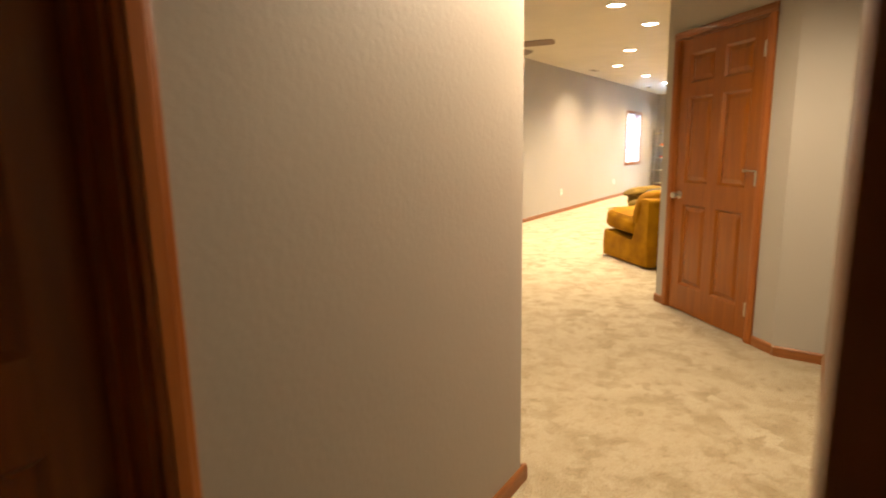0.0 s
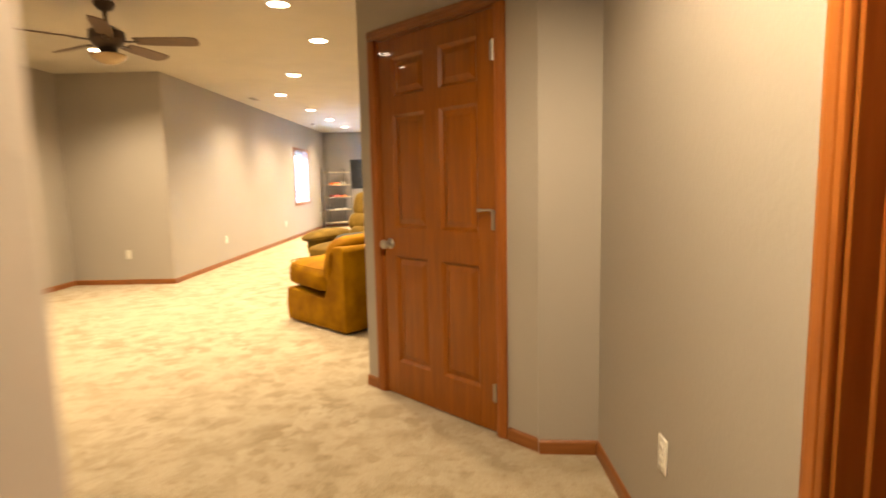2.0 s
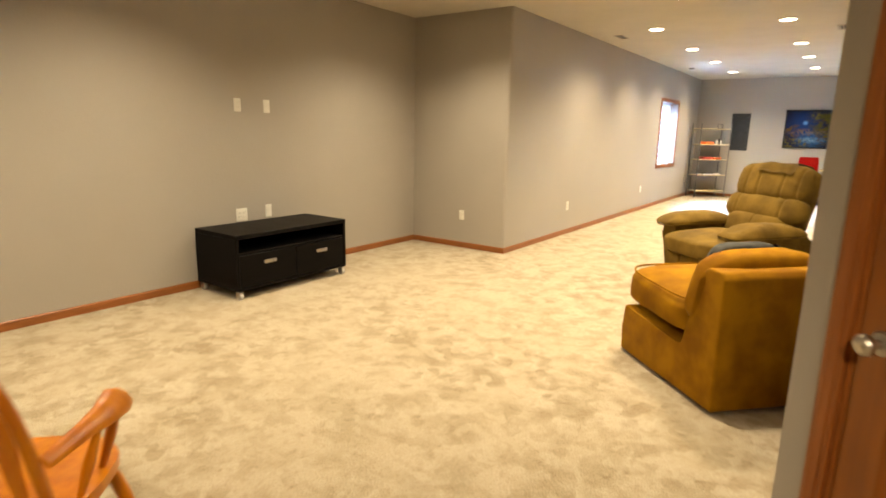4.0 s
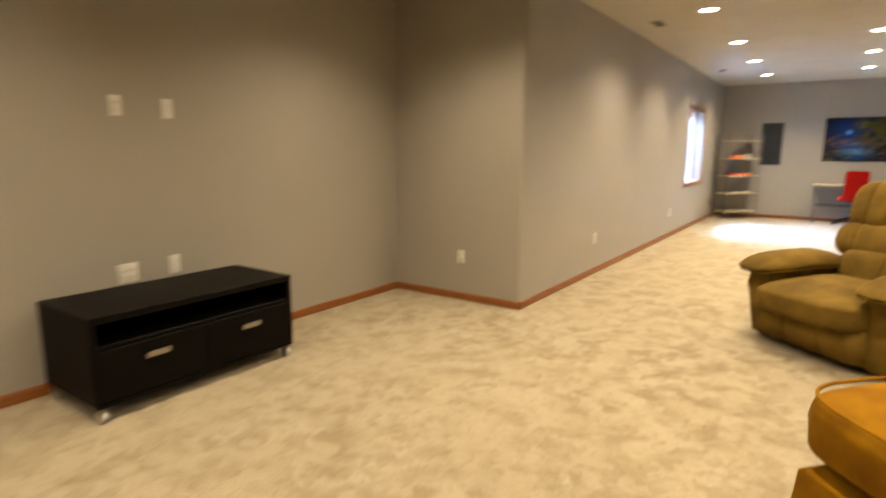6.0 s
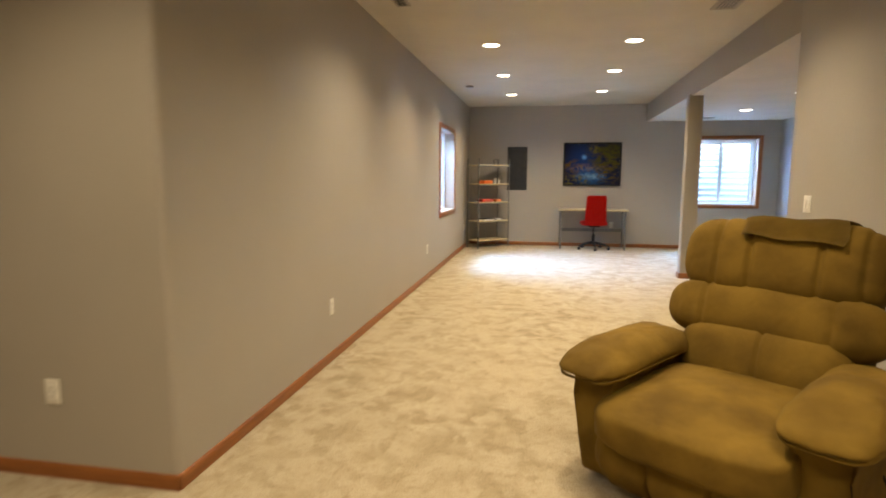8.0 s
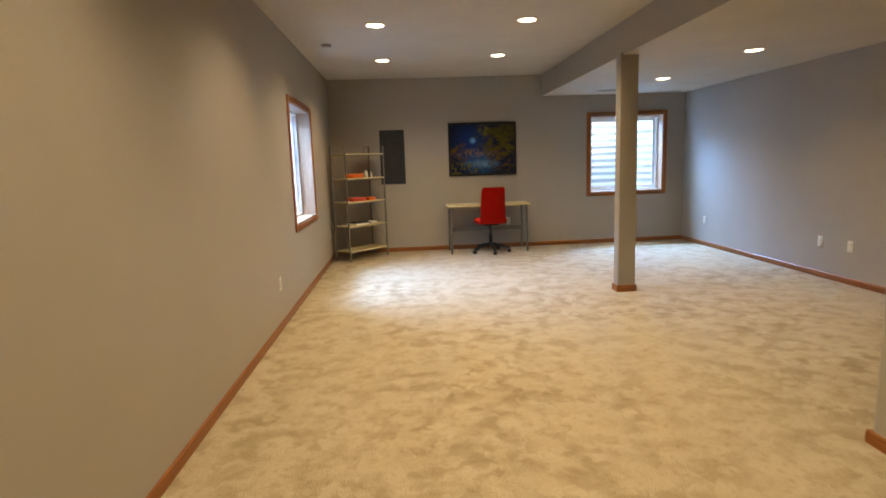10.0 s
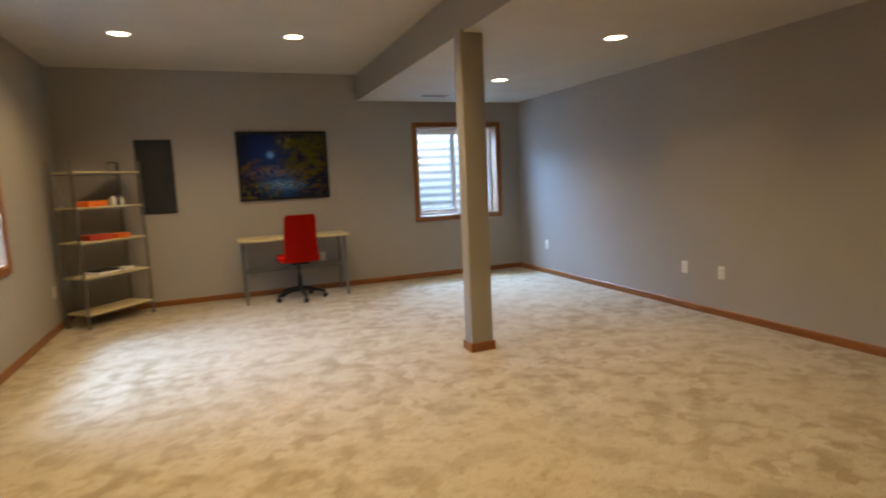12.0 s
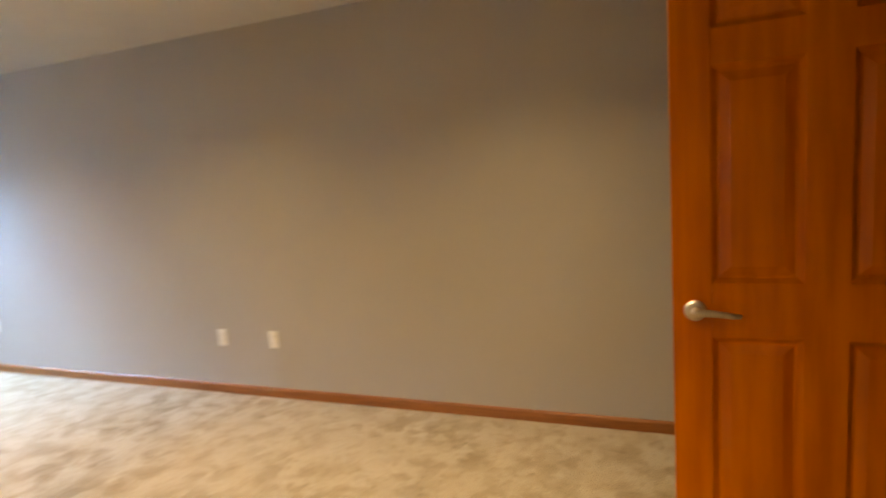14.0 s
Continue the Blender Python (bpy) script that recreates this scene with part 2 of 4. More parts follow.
def painting_material():
    """Moonlit lake between golden trees, in dabs of paint; x runs 0 to 1.04 m, z 0 to 0.79 m."""
    m = bpy.data.materials.new("lake_painting")
    m.use_nodes = True
    n, l = m.node_tree.nodes, m.node_tree.links
    b = n["Principled BSDF"]
    b.inputs["Roughness"].default_value = 0.6
    b.inputs["Specular IOR Level"].default_value = 0.15
    co = n.new("ShaderNodeTexCoord")
    sep = n.new("ShaderNodeSeparateXYZ")
    l.new(co.outputs["Object"], sep.inputs[0])

    def math_node(op, a, c=0.0):
        k = n.new("ShaderNodeMath")
        k.operation = op
        for i, v in ((0, a), (1, c)):
            if isinstance(v, (int, float)):
                k.inputs[i].default_value = v
            else:
                l.new(v, k.inputs[i])
        return k.outputs[0]

    def blob(x0, z0, rx, rz, soft):
        dx = math_node("DIVIDE", math_node("SUBTRACT", sep.outputs[0], x0), rx)
        dz = math_node("DIVIDE", math_node("SUBTRACT", sep.outputs[2], z0), rz)
        d = math_node("SQRT", math_node("ADD", math_node("MULTIPLY", dx, dx), math_node("MULTIPLY", dz, dz)))
        r = n.new("ShaderNodeMapRange")
        r.inputs["From Min"].default_value, r.inputs["From Max"].default_value = 1.0 + soft, 1.0 - soft
        l.new(d, r.inputs["Value"])
        return r.outputs[0]

    def dabs(scale, lo, hi, squash=1.0):
        mp = n.new("ShaderNodeMapping")
        mp.inputs["Scale"].default_value = (1, 1, squash)
        l.new(co.outputs["Object"], mp.inputs["Vector"])
        t = n.new("ShaderNodeTexNoise")
        t.inputs["Scale"].default_value, t.inputs["Detail"].default_value = scale, 5
        l.new(mp.outputs[0], t.inputs["Vector"])
        r = n.new("ShaderNodeMapRange")
        r.inputs["From Min"].default_value, r.inputs["From Max"].default_value = lo, hi
        l.new(t.outputs["Fac"], r.inputs["Value"])
        return r.outputs[0]

    def over(base, fac, color):
        x = n.new("ShaderNodeMix")
        x.data_type = "RGBA"
        l.new(fac, x.inputs[0])
        if isinstance(base, tuple):
            x.inputs[6].default_value = (*base, 1)
        else:
            l.new(base, x.inputs[6])
        x.inputs[7].default_value = (*color, 1)
        return x.outputs[2]

    c = over((0.004, 0.006, 0.022), dabs(7, 0.4, 0.7), (0.003, 0.008, 0.036))
    c = over(c, blob(0.36, 0.50, 0.20, 0.22, 0.9), (0.004, 0.030, 0.15))
    c = over(c, blob(0.37, 0.53, 0.035, 0.035, 0.7), (0.10, 0.32, 0.75))
    c = over(c, math_node("MULTIPLY", blob(0.46, 0.33, 0.34, 0.06, 0.6), dabs(22, 0.42, 0.6)), (0.16, 0.10, 0.07))
    c = over(c, math_node("MULTIPLY", blob(0.50, 0.17, 0.24, 0.14, 0.5), dabs(16, 0.35, 0.6, 4)), (0.010, 0.075, 0.22))
    c = over(c, math_node("MULTIPLY", blob(0.50, 0.17, 0.20, 0.05, 0.6), dabs(30, 0.5, 0.62, 5)), (0.25, 0.45, 0.60))
    c = over(c, math_node("MULTIPLY", blob(0.84, 0.40, 0.26, 0.32, 0.4), dabs(13, 0.47, 0.6, 1.8)), (0.075, 0.048, 0.005))
    c = over(c, math_node("MULTIPLY", blob(0.80, 0.58, 0.34, 0.24, 0.5), dabs(9, 0.38, 0.62, 1.4)), (0.060, 0.055, 0.004))
    c = over(c, math_node("MULTIPLY", blob(0.55, 0.68, 0.08, 0.07, 0.6), dabs(20, 0.45, 0.6)), (0.13, 0.11, 0.015))
    c = over(c, math_node("MULTIPLY", blob(0.12, 0.34, 0.16, 0.16, 0.5), dabs(15, 0.47, 0.6)), (0.085, 0.048, 0.008))
    c = over(c, math_node("MULTIPLY", blob(0.20, 0.09, 0.24, 0.10, 0.4), dabs(20, 0.46, 0.6)), (0.10, 0.085, 0.010))
    l.new(c, b.inputs["Base Color"])
    bp = n.new("ShaderNodeBump")
    bp.inputs["Strength"].default_value, bp.inputs["Distance"].default_value = 0.4, 0.003
    l.new(dabs(60, 0.2, 0.8), bp.inputs["Height"])
    l.new(bp.outputs[0], b.inputs["Normal"])
    return m


PICTURE = painting_material()


# ---- mesh helpers ----
def finish(name, bm, mats, smooth=30):
    bmesh.ops.recalc_face_normals(bm, faces=bm.faces)
    me = bpy.data.meshes.new(name)
    bm.to_mesh(me)
    bm.free()
    for k in (mats if isinstance(mats, (list, tuple)) else [mats]):
        me.materials.append(k)
    if smooth:
        me.polygons.foreach_set("use_smooth", [True] * len(me.polygons))
        me.set_sharp_from_angle(angle=radians(smooth))
    return me


def part(name, bm, mat, parent=None, label="", m=None, smooth=30):
    ob = new(name, finish(name, bm, mat, smooth))
    if parent:
        ob.parent = parent
    if m is not None:
        ob.matrix_basis = m
    return tagged(ob, label)


def solid(name, bm, mat, label, category, kind="", group="", m=None, smooth=30):
    """A top-level mesh thing, or piece of the setting."""
    return tagged(part(name, bm, mat, None, "", m, smooth), label, category, group, kind)


def thing(name, m, label, category, group="", kind=""):
    ob = new(name)
    ob.empty_display_size = 0.1
    ob.matrix_basis = m
    return tagged(ob, label, category, group, kind)


def box(bm, x0, y0, z0, x1, y1, z1, bevel=0.0, seg=2, m=None):
    vs = bmesh.ops.create_cube(bm, size=1.0, matrix=Matrix.LocRotScale(((x0 + x1) / 2, (y0 + y1) / 2, (z0 + z1) / 2), None, (abs(x1 - x0), abs(y1 - y0), abs(z1 - z0))))["verts"]
    if bevel:
        es = list({e for v in vs for e in v.link_edges})
        out = bmesh.ops.bevel(bm, geom=es, offset=bevel, segments=seg, profile=0.5, affect="EDGES")
        vs = list({v for f in out["faces"] for v in f.verts} | {v for v in vs if v.is_valid})
    if m is not None:
        bmesh.ops.transform(bm, matrix=m, verts=vs)
    return bm


def rod(bm, p0, p1, r0, r1=None, seg=12):
    p0, p1 = Vector(p0), Vector(p1)
    d = p1 - p0
    m = Matrix.Translation((p0 + p1) / 2) @ d.to_track_quat("Z", "Y").to_matrix().to_4x4()
    bmesh.ops.create_cone(bm, cap_ends=True, segments=seg, radius1=r0, radius2=r0 if r1 is None else r1, depth=d.length, matrix=m)
    return bm


def turned(bm, profile, m=None, seg=20):
    """A solid of revolution about z from (radius, height) pairs."""
    rings = []
    for r, z in profile:
        rings.append([bm.verts.new((r * math.cos(2 * math.pi * i / seg), r * math.sin(2 * math.pi * i / seg), z)) for i in range(seg)])
    for a, c in zip(rings, rings[1:]):
        for i in range(seg):
            bm.faces.new((a[i], a[(i + 1) % seg], c[(i + 1) % seg], c[i]))
    bm.faces.new(list(reversed(rings[0])))
    bm.faces.new(rings[-1])
    if m is not None:
        bmesh.ops.transform(bm, matrix=m, verts=[v for ring in rings for v in ring])
    return bm


def tube(bm, points, r, seg=10, flat=1.0):
    """A bent rod along points; r is one radius or one for each point; flat squashes it across its binormal."""
    pts = [Vector(p) for p in points]
    rs = r if isinstance(r, (list, tuple)) else [r] * len(pts)
    rings, up = [], None
    for i, p in enumerate(pts):
        t = (pts[min(i + 1, len(pts) - 1)] - pts[max(i - 1, 0)]).normalized()
        if up is None:
            up = t.orthogonal().normalized()
        up = (up - t * up.dot(t)).normalized()
        side = t.cross(up)
        rings.append([bm.verts.new(p + (up * math.cos(a) + side * math.sin(a) * flat) * rs[i]) for a in (2 * math.pi * k / seg for k in range(seg))])
    for a, c in zip(rings, rings[1:]):
        for k in range(seg):
            bm.faces.new((a[k], a[(k + 1) % seg], c[(k + 1) % seg], c[k]))
    bm.faces.new(list(reversed(rings[0])))
    bm.faces.new(rings[-1])
    return bm


def prism(bm, poly, z0, z1, side=0, under=0):
    lo = [bm.verts.new((x, y, z0)) for x, y in poly]
    hi = [bm.verts.new((x, y, z1)) for x, y in poly]
    bm.faces.new(list(reversed(lo))).material_index = under
    bm.faces.new(hi).material_index = under
    for i in range(len(poly)):
        j = (i + 1) % len(poly)
        bm.faces.new((lo[i], lo[j], hi[j], hi[i])).material_index = side
    return bm


def pillow(bm, c, size, power=2.6, m=None, lumps=0.0, nu=28, nv=18, seed=0.0):
    """A stuffed, rounded block: a superellipsoid, with slight lumps in the stuffing."""
    def sp(v, e):
        return math.copysign(abs(v) ** e, v)
    e = 2.0 / power
    rows = []
    for j in range(1, nv):
        a = -math.pi / 2 + math.pi * j / nv
        row = []
        for i in range(nu):
            o = 2 * math.pi * i / nu
            p = Vector((sp(math.cos(a), e) * sp(math.cos(o), e), sp(math.cos(a), e) * sp(math.sin(o), e), sp(math.sin(a), e)))
            k = 1 + lumps * noise.noise(p * 2.2 + Vector((seed, 0, seed))) + 0.35 * lumps * noise.noise(p * 6 + Vector((0, seed, 0)))
            row.append(bm.verts.new((c[0] + p.x * size[0] / 2 * k, c[1] + p.y * size[1] / 2 * k, c[2] + p.z * size[2] / 2 * k)))
        rows.append(row)
    ends = [bm.verts.new((c[0], c[1], c[2] - size[2] / 2)), bm.verts.new((c[0], c[1], c[2] + size[2] / 2))]
    for a, d in zip(rows, rows[1:]):
        for i in range(nu):
            bm.faces.new((a[i], a[(i + 1) % nu], d[(i + 1) % nu], d[i]))
    for i in range(nu):
        bm.faces.new((ends[0], rows[0][(i + 1) % nu], rows[0][i]))
        bm.faces.new((ends[1], rows[-1][i], rows[-1][(i + 1) % nu]))
    if m is not None:
        bmesh.ops.transform(bm, matrix=m, verts=[v for row in rows for v in row] + ends)
    return bm


def sweep_profile(bm, profile, x0, x1, taper=None):
    """A closed (y, z) outline drawn out along x."""
    a = [bm.verts.new((x0, y, z)) for y, z in profile]
    c = [bm.verts.new((x1, y, z)) for y, z in profile]
    bm.faces.new(list(reversed(a)))
    bm.faces.new(c)
    for i in range(len(profile)):
        j = (i + 1) % len(profile)
        bm.faces.new((a[i], a[j], c[j], c[i]))
    return bm


# ---- structure ----
TOP = 2.72
bm = bmesh.new()
box(bm, -1.6, -9.8, -0.15, 5.95, 9.5, 0.0)
solid("floor", bm, CARPET, "cream plush wall-to-wall carpet with trodden nap marks", "carpet", "structure")
bm = bmesh.new()
prism(bm, [(-1.6, -9.8), (5.95, -9.8), (5.95, 9.40), (-0.26, 9.40), (-0.26, 0.15), (-1.6, 0.15)], HIGH, 2.85)
solid("ceiling", bm, CEIL, "off-white textured ceiling with recessed lights", "ceiling", "structure")
bm = bmesh.new()
prism(bm, [(3.256, 2.50), (5.67, 2.50), (5.67, 9.2), (3.305, 9.2)], LOW, TOP, 1, 0)
solid("ceiling_soffit", bm, [CEIL, WALL], "lowered ceiling and beam over the side of the room", "ceiling", "structure")
bm = bmesh.new()
prism(bm, [(3.056, -3.75), (3.226, -6.76), (3.20, -9.6), (4.30, -9.6), (4.30, -4.66), (3.98, -4.62), (3.13, -3.72)], LOW, TOP, 1, 0)
solid("ceiling_hall", bm, [CEIL, WALL], "lowered ceiling over the hallway", "ceiling", "structure")


def wall(name, p0, p1, thick=0.12, openings=(), start=0.0, end=0.0, round_start=False, round_end=False):
    """The room lies left of p0 -> p1. start and end lengthen the wall; openings are (s0, s1, z0, z1) along it."""
    p0, p1 = Vector(p0), Vector(p1)
    d = (p1 - p0).normalized()
    right = Vector((d.y, -d.x))
    length = (p1 - p0).length
    cuts = sorted(openings)
    bm = bmesh.new()

    def block(s0, s1, z0, z1, r0=False, r1=False):
        r, pts = 0.03, []
        for s, rounded, sign in ((s0, r0, 1), (s1, r1, -1)):
            arc = []
            if rounded:
                for k in range(7):
                    a = math.pi / 2 * k / 6
                    arc.append((s + sign * r * (1 - math.sin(a)), r * (1 - math.cos(a))))
            else:
                arc.append((s, 0.0))
            pts.append(arc)
        front = list(reversed(pts[0])) + pts[1] if r0 else pts[0] + pts[1]
        if r0:
            front = list(reversed(pts[0])) + (pts[1] if r1 else pts[1])
        poly = front + [(s1, thick), (s0, thick)]
        prism(bm, [tuple(p0 + d * s + right * t) for s, t in poly], z0, z1)

    s = -start
    for o0, o1, z0, z1 in cuts:
        block(s, o0, -0.02, TOP, round_start and s == -start)
        if z0 > 0:
            block(o0, o1, -0.02, z0)
        block(o0, o1, z1, TOP)
        s = o1
    block(s, length + end, -0.02, TOP, round_start and not cuts, round_end)
    return solid(name, bm, WALL, "greige painted drywall", "wall", "structure", smooth=25)


FAR, RIGHT, TVX, BACK, HL, HR = 9.14, 5.615, -1.31, -6.69, 3.23, 4.22
# window openings, clear of the casing
W1 = (5.98, 7.26, 0.785, 2.035)
W2 = (4.07, 5.27, 0.815, 2.03)
D1_DIR = Vector((0.7071, -0.7071))
D1_A = Vector((3.05, -3.78))
wall("wall_west", (0, FAR), (0, 0.12), 0.26, [(FAR - W1[1], FAR - W1[0], W1[2], W1[3])], start=0.26)
wall("wall_alcove", (0, 0), (TVX, 0), 0.12, end=0.12, round_start=True)
wall("wall_tv", (TVX, 0), (TVX, BACK), 0.2, start=0.05, end=0.1)
wall("wall_back", (TVX, BACK), (HL, BACK), 0.12, start=0.1, round_end=True)
wall("wall_hall_west", (HL, BACK - 0.12), (HL, -9.5), 0.13, [(1.27, 2.05, 0, 2.05)], end=0.1)
# unseen end wall, added to close the hall against outside light
wall("wall_hall_south_unseen", (HL, -9.5), (HR, -9.5), 0.12, start=0.1, end=0.1)
wall("wall_hall_east", (HR, -9.5), (HR, -4.72), 0.13, [(2.47, 3.28, 0, 2.05)], start=0.1, end=0.1)
wall("wall_hall_end", (HR, -4.72), (3.95, -4.70), 0.12, start=0.1)
wall("wall_diagonal", (3.965, -4.695), tuple(D1_A), 0.12, [(0.245, 1.135, 0, 2.045)])
wall("wall_middle", tuple(D1_A), (3.25, 2.58), 0.13, round_end=True)
wall("wall_closet", (3.36, 2.42), (RIGHT, 2.42), 0.12, [(0.34, 1.17, 0, 2.05)], end=0.1)
wall("wall_east", (RIGHT, 2.42), (RIGHT, FAR), 0.2, start=0.1, end=0.26)
wall("wall_north", (RIGHT, FAR), (0, FAR), 0.26, [(RIGHT - W2[1], RIGHT - W2[0], W2[2], W2[3])], start=0.2, end=0.26)
# unseen plain walls, added behind the doors to keep the sky's light out
for nm, x0, y0, x1, y1 in (("wall_unseen_closet_back", 3.30, 0.9, 5.8, 1.0), ("wall_unseen_closet_side", 5.7, 0.9, 5.82, 2.45), ("wall_unseen_hall_back", 4.9, -9.6, 5.0, -3.4),
                           ("wall_unseen_store_north", 3.16, -3.45, 5.0, -3.35), ("wall_unseen_store_south", 4.3, -9.7, 5.0, -9.6), ("wall_unseen_west_room", 1.9, -9.7, 2.0, -6.75), ("wall_unseen_west_room_south", 1.9, -9.75, 3.3, -9.65)):
    bm = bmesh.new()
    box(bm, x0, y0, -0.02, x1, y1, TOP)
    solid(nm, bm, WALL, "unseen filler wall, plain painted drywall", "wall", "structure")


def baseboard(p0, p1, e0=0.0, e1=0.0):
    p0, p1 = Vector(p0), Vector(p1)
    d = (p1 - p0).normalized()
    q0, q1 = p0 - d * e0, p1 + d * e1
    left = Vector((-d.y, d.x))
    bm = bmesh.new()
    prof = ((-0.002, 0.001), (0.013, 0.001), (0.013, 0.048), (0.011, 0.056), (0.007, 0.062), (0.003, 0.065), (-0.002, 0.065))
    ends = [[bm.verts.new((*(q + left * o), z)) for o, z in prof] for q in (q0, q1)]
    n = len(prof)
    for i in range(n):
        bm.faces.new((ends[0][i], ends[0][(i + 1) % n], ends[1][(i + 1) % n], ends[1][i]))
    bm.faces.new(ends[0])
    bm.faces.new(list(reversed(ends[1])))
    return solid("baseboard", bm, OAK_LEVEL, "honey oak baseboard along the wall", "baseboard", "structure", smooth=50)


E_ = 0.013
DD = (Vector((3.05, -3.78)) - Vector((3.965, -4.695))).normalized()
DS = Vector((3.965, -4.695))
for p0, p1, e0, e1 in (((0, FAR), (0, 0), 0, E_ - 0.001), ((0, 0), (TVX, 0), E_, 0), ((TVX, 0), (TVX, BACK), 0, 0), ((TVX, BACK), (HL, BACK), 0, E_ - 0.001),
                       ((HL, BACK), (HL, -8.02), E_, 0), ((HL, -8.93), (HL, -9.5), 0, 0), ((HL, -9.5), (HR, -9.5), 0, 0), ((HR, -9.5), (HR, -8.21), 0, 0), ((HR, -8.04), (HR, -7.10), 0, 0),
                       ((HR, -6.16), (HR, -4.72), 0, 0), ((HR, -4.72), (3.955, -4.70), 0, 0), (tuple(DS), tuple(DS + DD * 0.185), 0, 0),
                       (tuple(DS + DD * 1.195), tuple(D1_A), 0, 0.006), (tuple(D1_A), (3.25, 2.58), 0.006, E_ - 0.001), ((3.25, 2.58), (3.38, 2.58), E_, 0),
                       ((4.59, 2.42), (RIGHT, 2.42), 0, 0), ((RIGHT, 2.42), (RIGHT, FAR), 0, 0), ((RIGHT, FAR), (0, FAR), 0, 0)):
    baseboard(p0, p1, e0, e1)

# post under the beam
bm = bmesh.new()
box(bm, 3.253, 5.763, 0.0, 3.433, 5.887, LOW + 0.02, 0.008, 3)
post = solid("post", bm, WALL, "square painted post under the beam, oak base trim", "post", "structure")
for x0, y0, x1, y1 in ((3.240, 5.750, 3.446, 5.7625), (3.240, 5.8875, 3.446, 5.900), (3.240, 5.763, 3.2525, 5.887), (3.4335, 5.763, 3.446, 5.887)):
    bm = bmesh.new()
    box(bm, x0, y0, 0.001, x1, y1, 0.072, 0.003, 1)
    part("base_trim", bm, OAK_LEVEL, post, "honey oak base trim")


# ---- windows with their wells ----
def window(name, m, w, h):
    """Origin at the lower left of the opening on the room's face; x along the wall, y outwards, z up."""
    top = thing(name, m, "white vinyl sliding window in a deep oak-cased opening", "window", kind="structure")
    D = 0.20
    for nm, bx in (("jamb", (0, 0, 0, 0.018, D, h)), ("jamb", (w - 0.018, 0, 0, w, D, h)), ("head_jamb", (0.018, 0, h - 0.018, w - 0.018, D, h)), ("window_sill", (0.018, 0, 0, w - 0.018, D, 0.02))):
        bm = bmesh.new()
        box(bm, *bx)
        part(nm, bm, JAMB, top)
    c, t = 0.058, 0.016
    for bx in ((-c + 0.006, -t, -c + 0.006, 0.006, 0.001, h + c - 0.006), (w - 0.006, -t, -c + 0.006, w + c - 0.006, 0.001, h + c - 0.006)):
        bm = bmesh.new()
        box(bm, *bx, 0.004, 2)
        part("casing", bm, OAK, top, "oak casing")
    for bx in ((0.006, -t, h - 0.006, w - 0.006, 0.001, h + c - 0.006), (0.006, -t, -c + 0.006, w - 0.006, 0.001, 0.006)):
        bm = bmesh.new()
        box(bm, *bx, 0.004, 2)
        part("casing", bm, OAK_LEVEL, top, "oak casing")

    def frame_of(x0, x1, y0, y1, b, z0=0.02, z1=h - 0.018):
        bm = bmesh.new()
        box(bm, x0, y0, z0, x0 + b, y1, z1, 0.004, 1)
        box(bm, x1 - b, y0, z0, x1, y1, z1, 0.004, 1)
        box(bm, x0 + b, y0, z0, x1 - b, y1, z0 + b, 0.004, 1)
        box(bm, x0 + b, y0, z1 - b, x1 - b, y1, z1, 0.004, 1)
        return bm

    part("window_frame", frame_of(0.018, w - 0.018, D - 0.045, D + 0.03, 0.032), VINYL, top, "white vinyl frame")
    mid = w / 2
    for x0, x1, y in ((0.052, mid + 0.03, D - 0.03), (mid - 0.03, w - 0.052, D - 0.002)):
        sash = part("sash", frame_of(x0, x1, y, y + 0.024, 0.042, 0.054, h - 0.052), VINYL, top, "white vinyl sash")
        bm = bmesh.new()
        box(bm, x0 + 0.036, y + 0.010, 0.09, x1 - 0.036, y + 0.014, h - 0.088)
        pane = part("pane", bm, GLASS, sash, "clear glass")
        pane.visible_shadow = False
    return top


JAMB = material("pale_birch_jamb", (0.26, 0.155, 0.09), 0.5, color2=(0.33, 0.205, 0.125), scale=5, stretch=(6, 6, 0.6), detail=5, bump=0.08)
window("window_1", pose(0, W1[0], W1[2], 0, 0, 90), W1[1] - W1[0], W1[3] - W1[2])
window("window_2", pose(W2[0], FAR, W2[2]), W2[1] - W2[0], W2[3] - W2[2])


def window_well(m, w):
    """A corrugated half-round well outside the opening; y points outwards."""
    top = thing("window_well", m, "corrugated galvanised window well with a gravel bed", "window well", "window wells")
    bm = bmesh.new()
    rows, cols = 120, 40
    z0, z1 = -0.30, 1.50
    grid = []
    for j in range(rows + 1):
        z = z0 + (z1 - z0) * j / rows
        wave = 0.012 * math.cos(2 * math.pi * z / 0.118)
        row = []
        for i in range(cols + 1):
            a = math.pi * i / cols
            row.append(bm.verts.new((w / 2 - (w / 2 + 0.10 + wave) * math.cos(a), 0.27 + (0.92 + wave) * math.sin(a) ** 0.75, z)))
        grid.append(row)
    for a, c in zip(grid, grid[1:]):
        for i in range(cols):
            bm.faces.new((a[i], a[i + 1], c[i + 1], c[i]))
    bmesh.ops.solidify(bm, geom=bm.faces[:], thickness=0.004)
    part("wall_sheet", bm, GALV, top, smooth=60)
    bm = bmesh.new()
    box(bm, -0.2, 0.262, -0.36, w + 0.2, 1.25, -0.22)
    part("gravel_bed", bm, GRAVEL, top, "pea gravel bed")
    return top


window_well(pose(0, W1[0], W1[2], 0, 0, 90), W1[1] - W1[0])
window_well(pose(W2[0], FAR, W2[2]), W2[1] - W2[0])


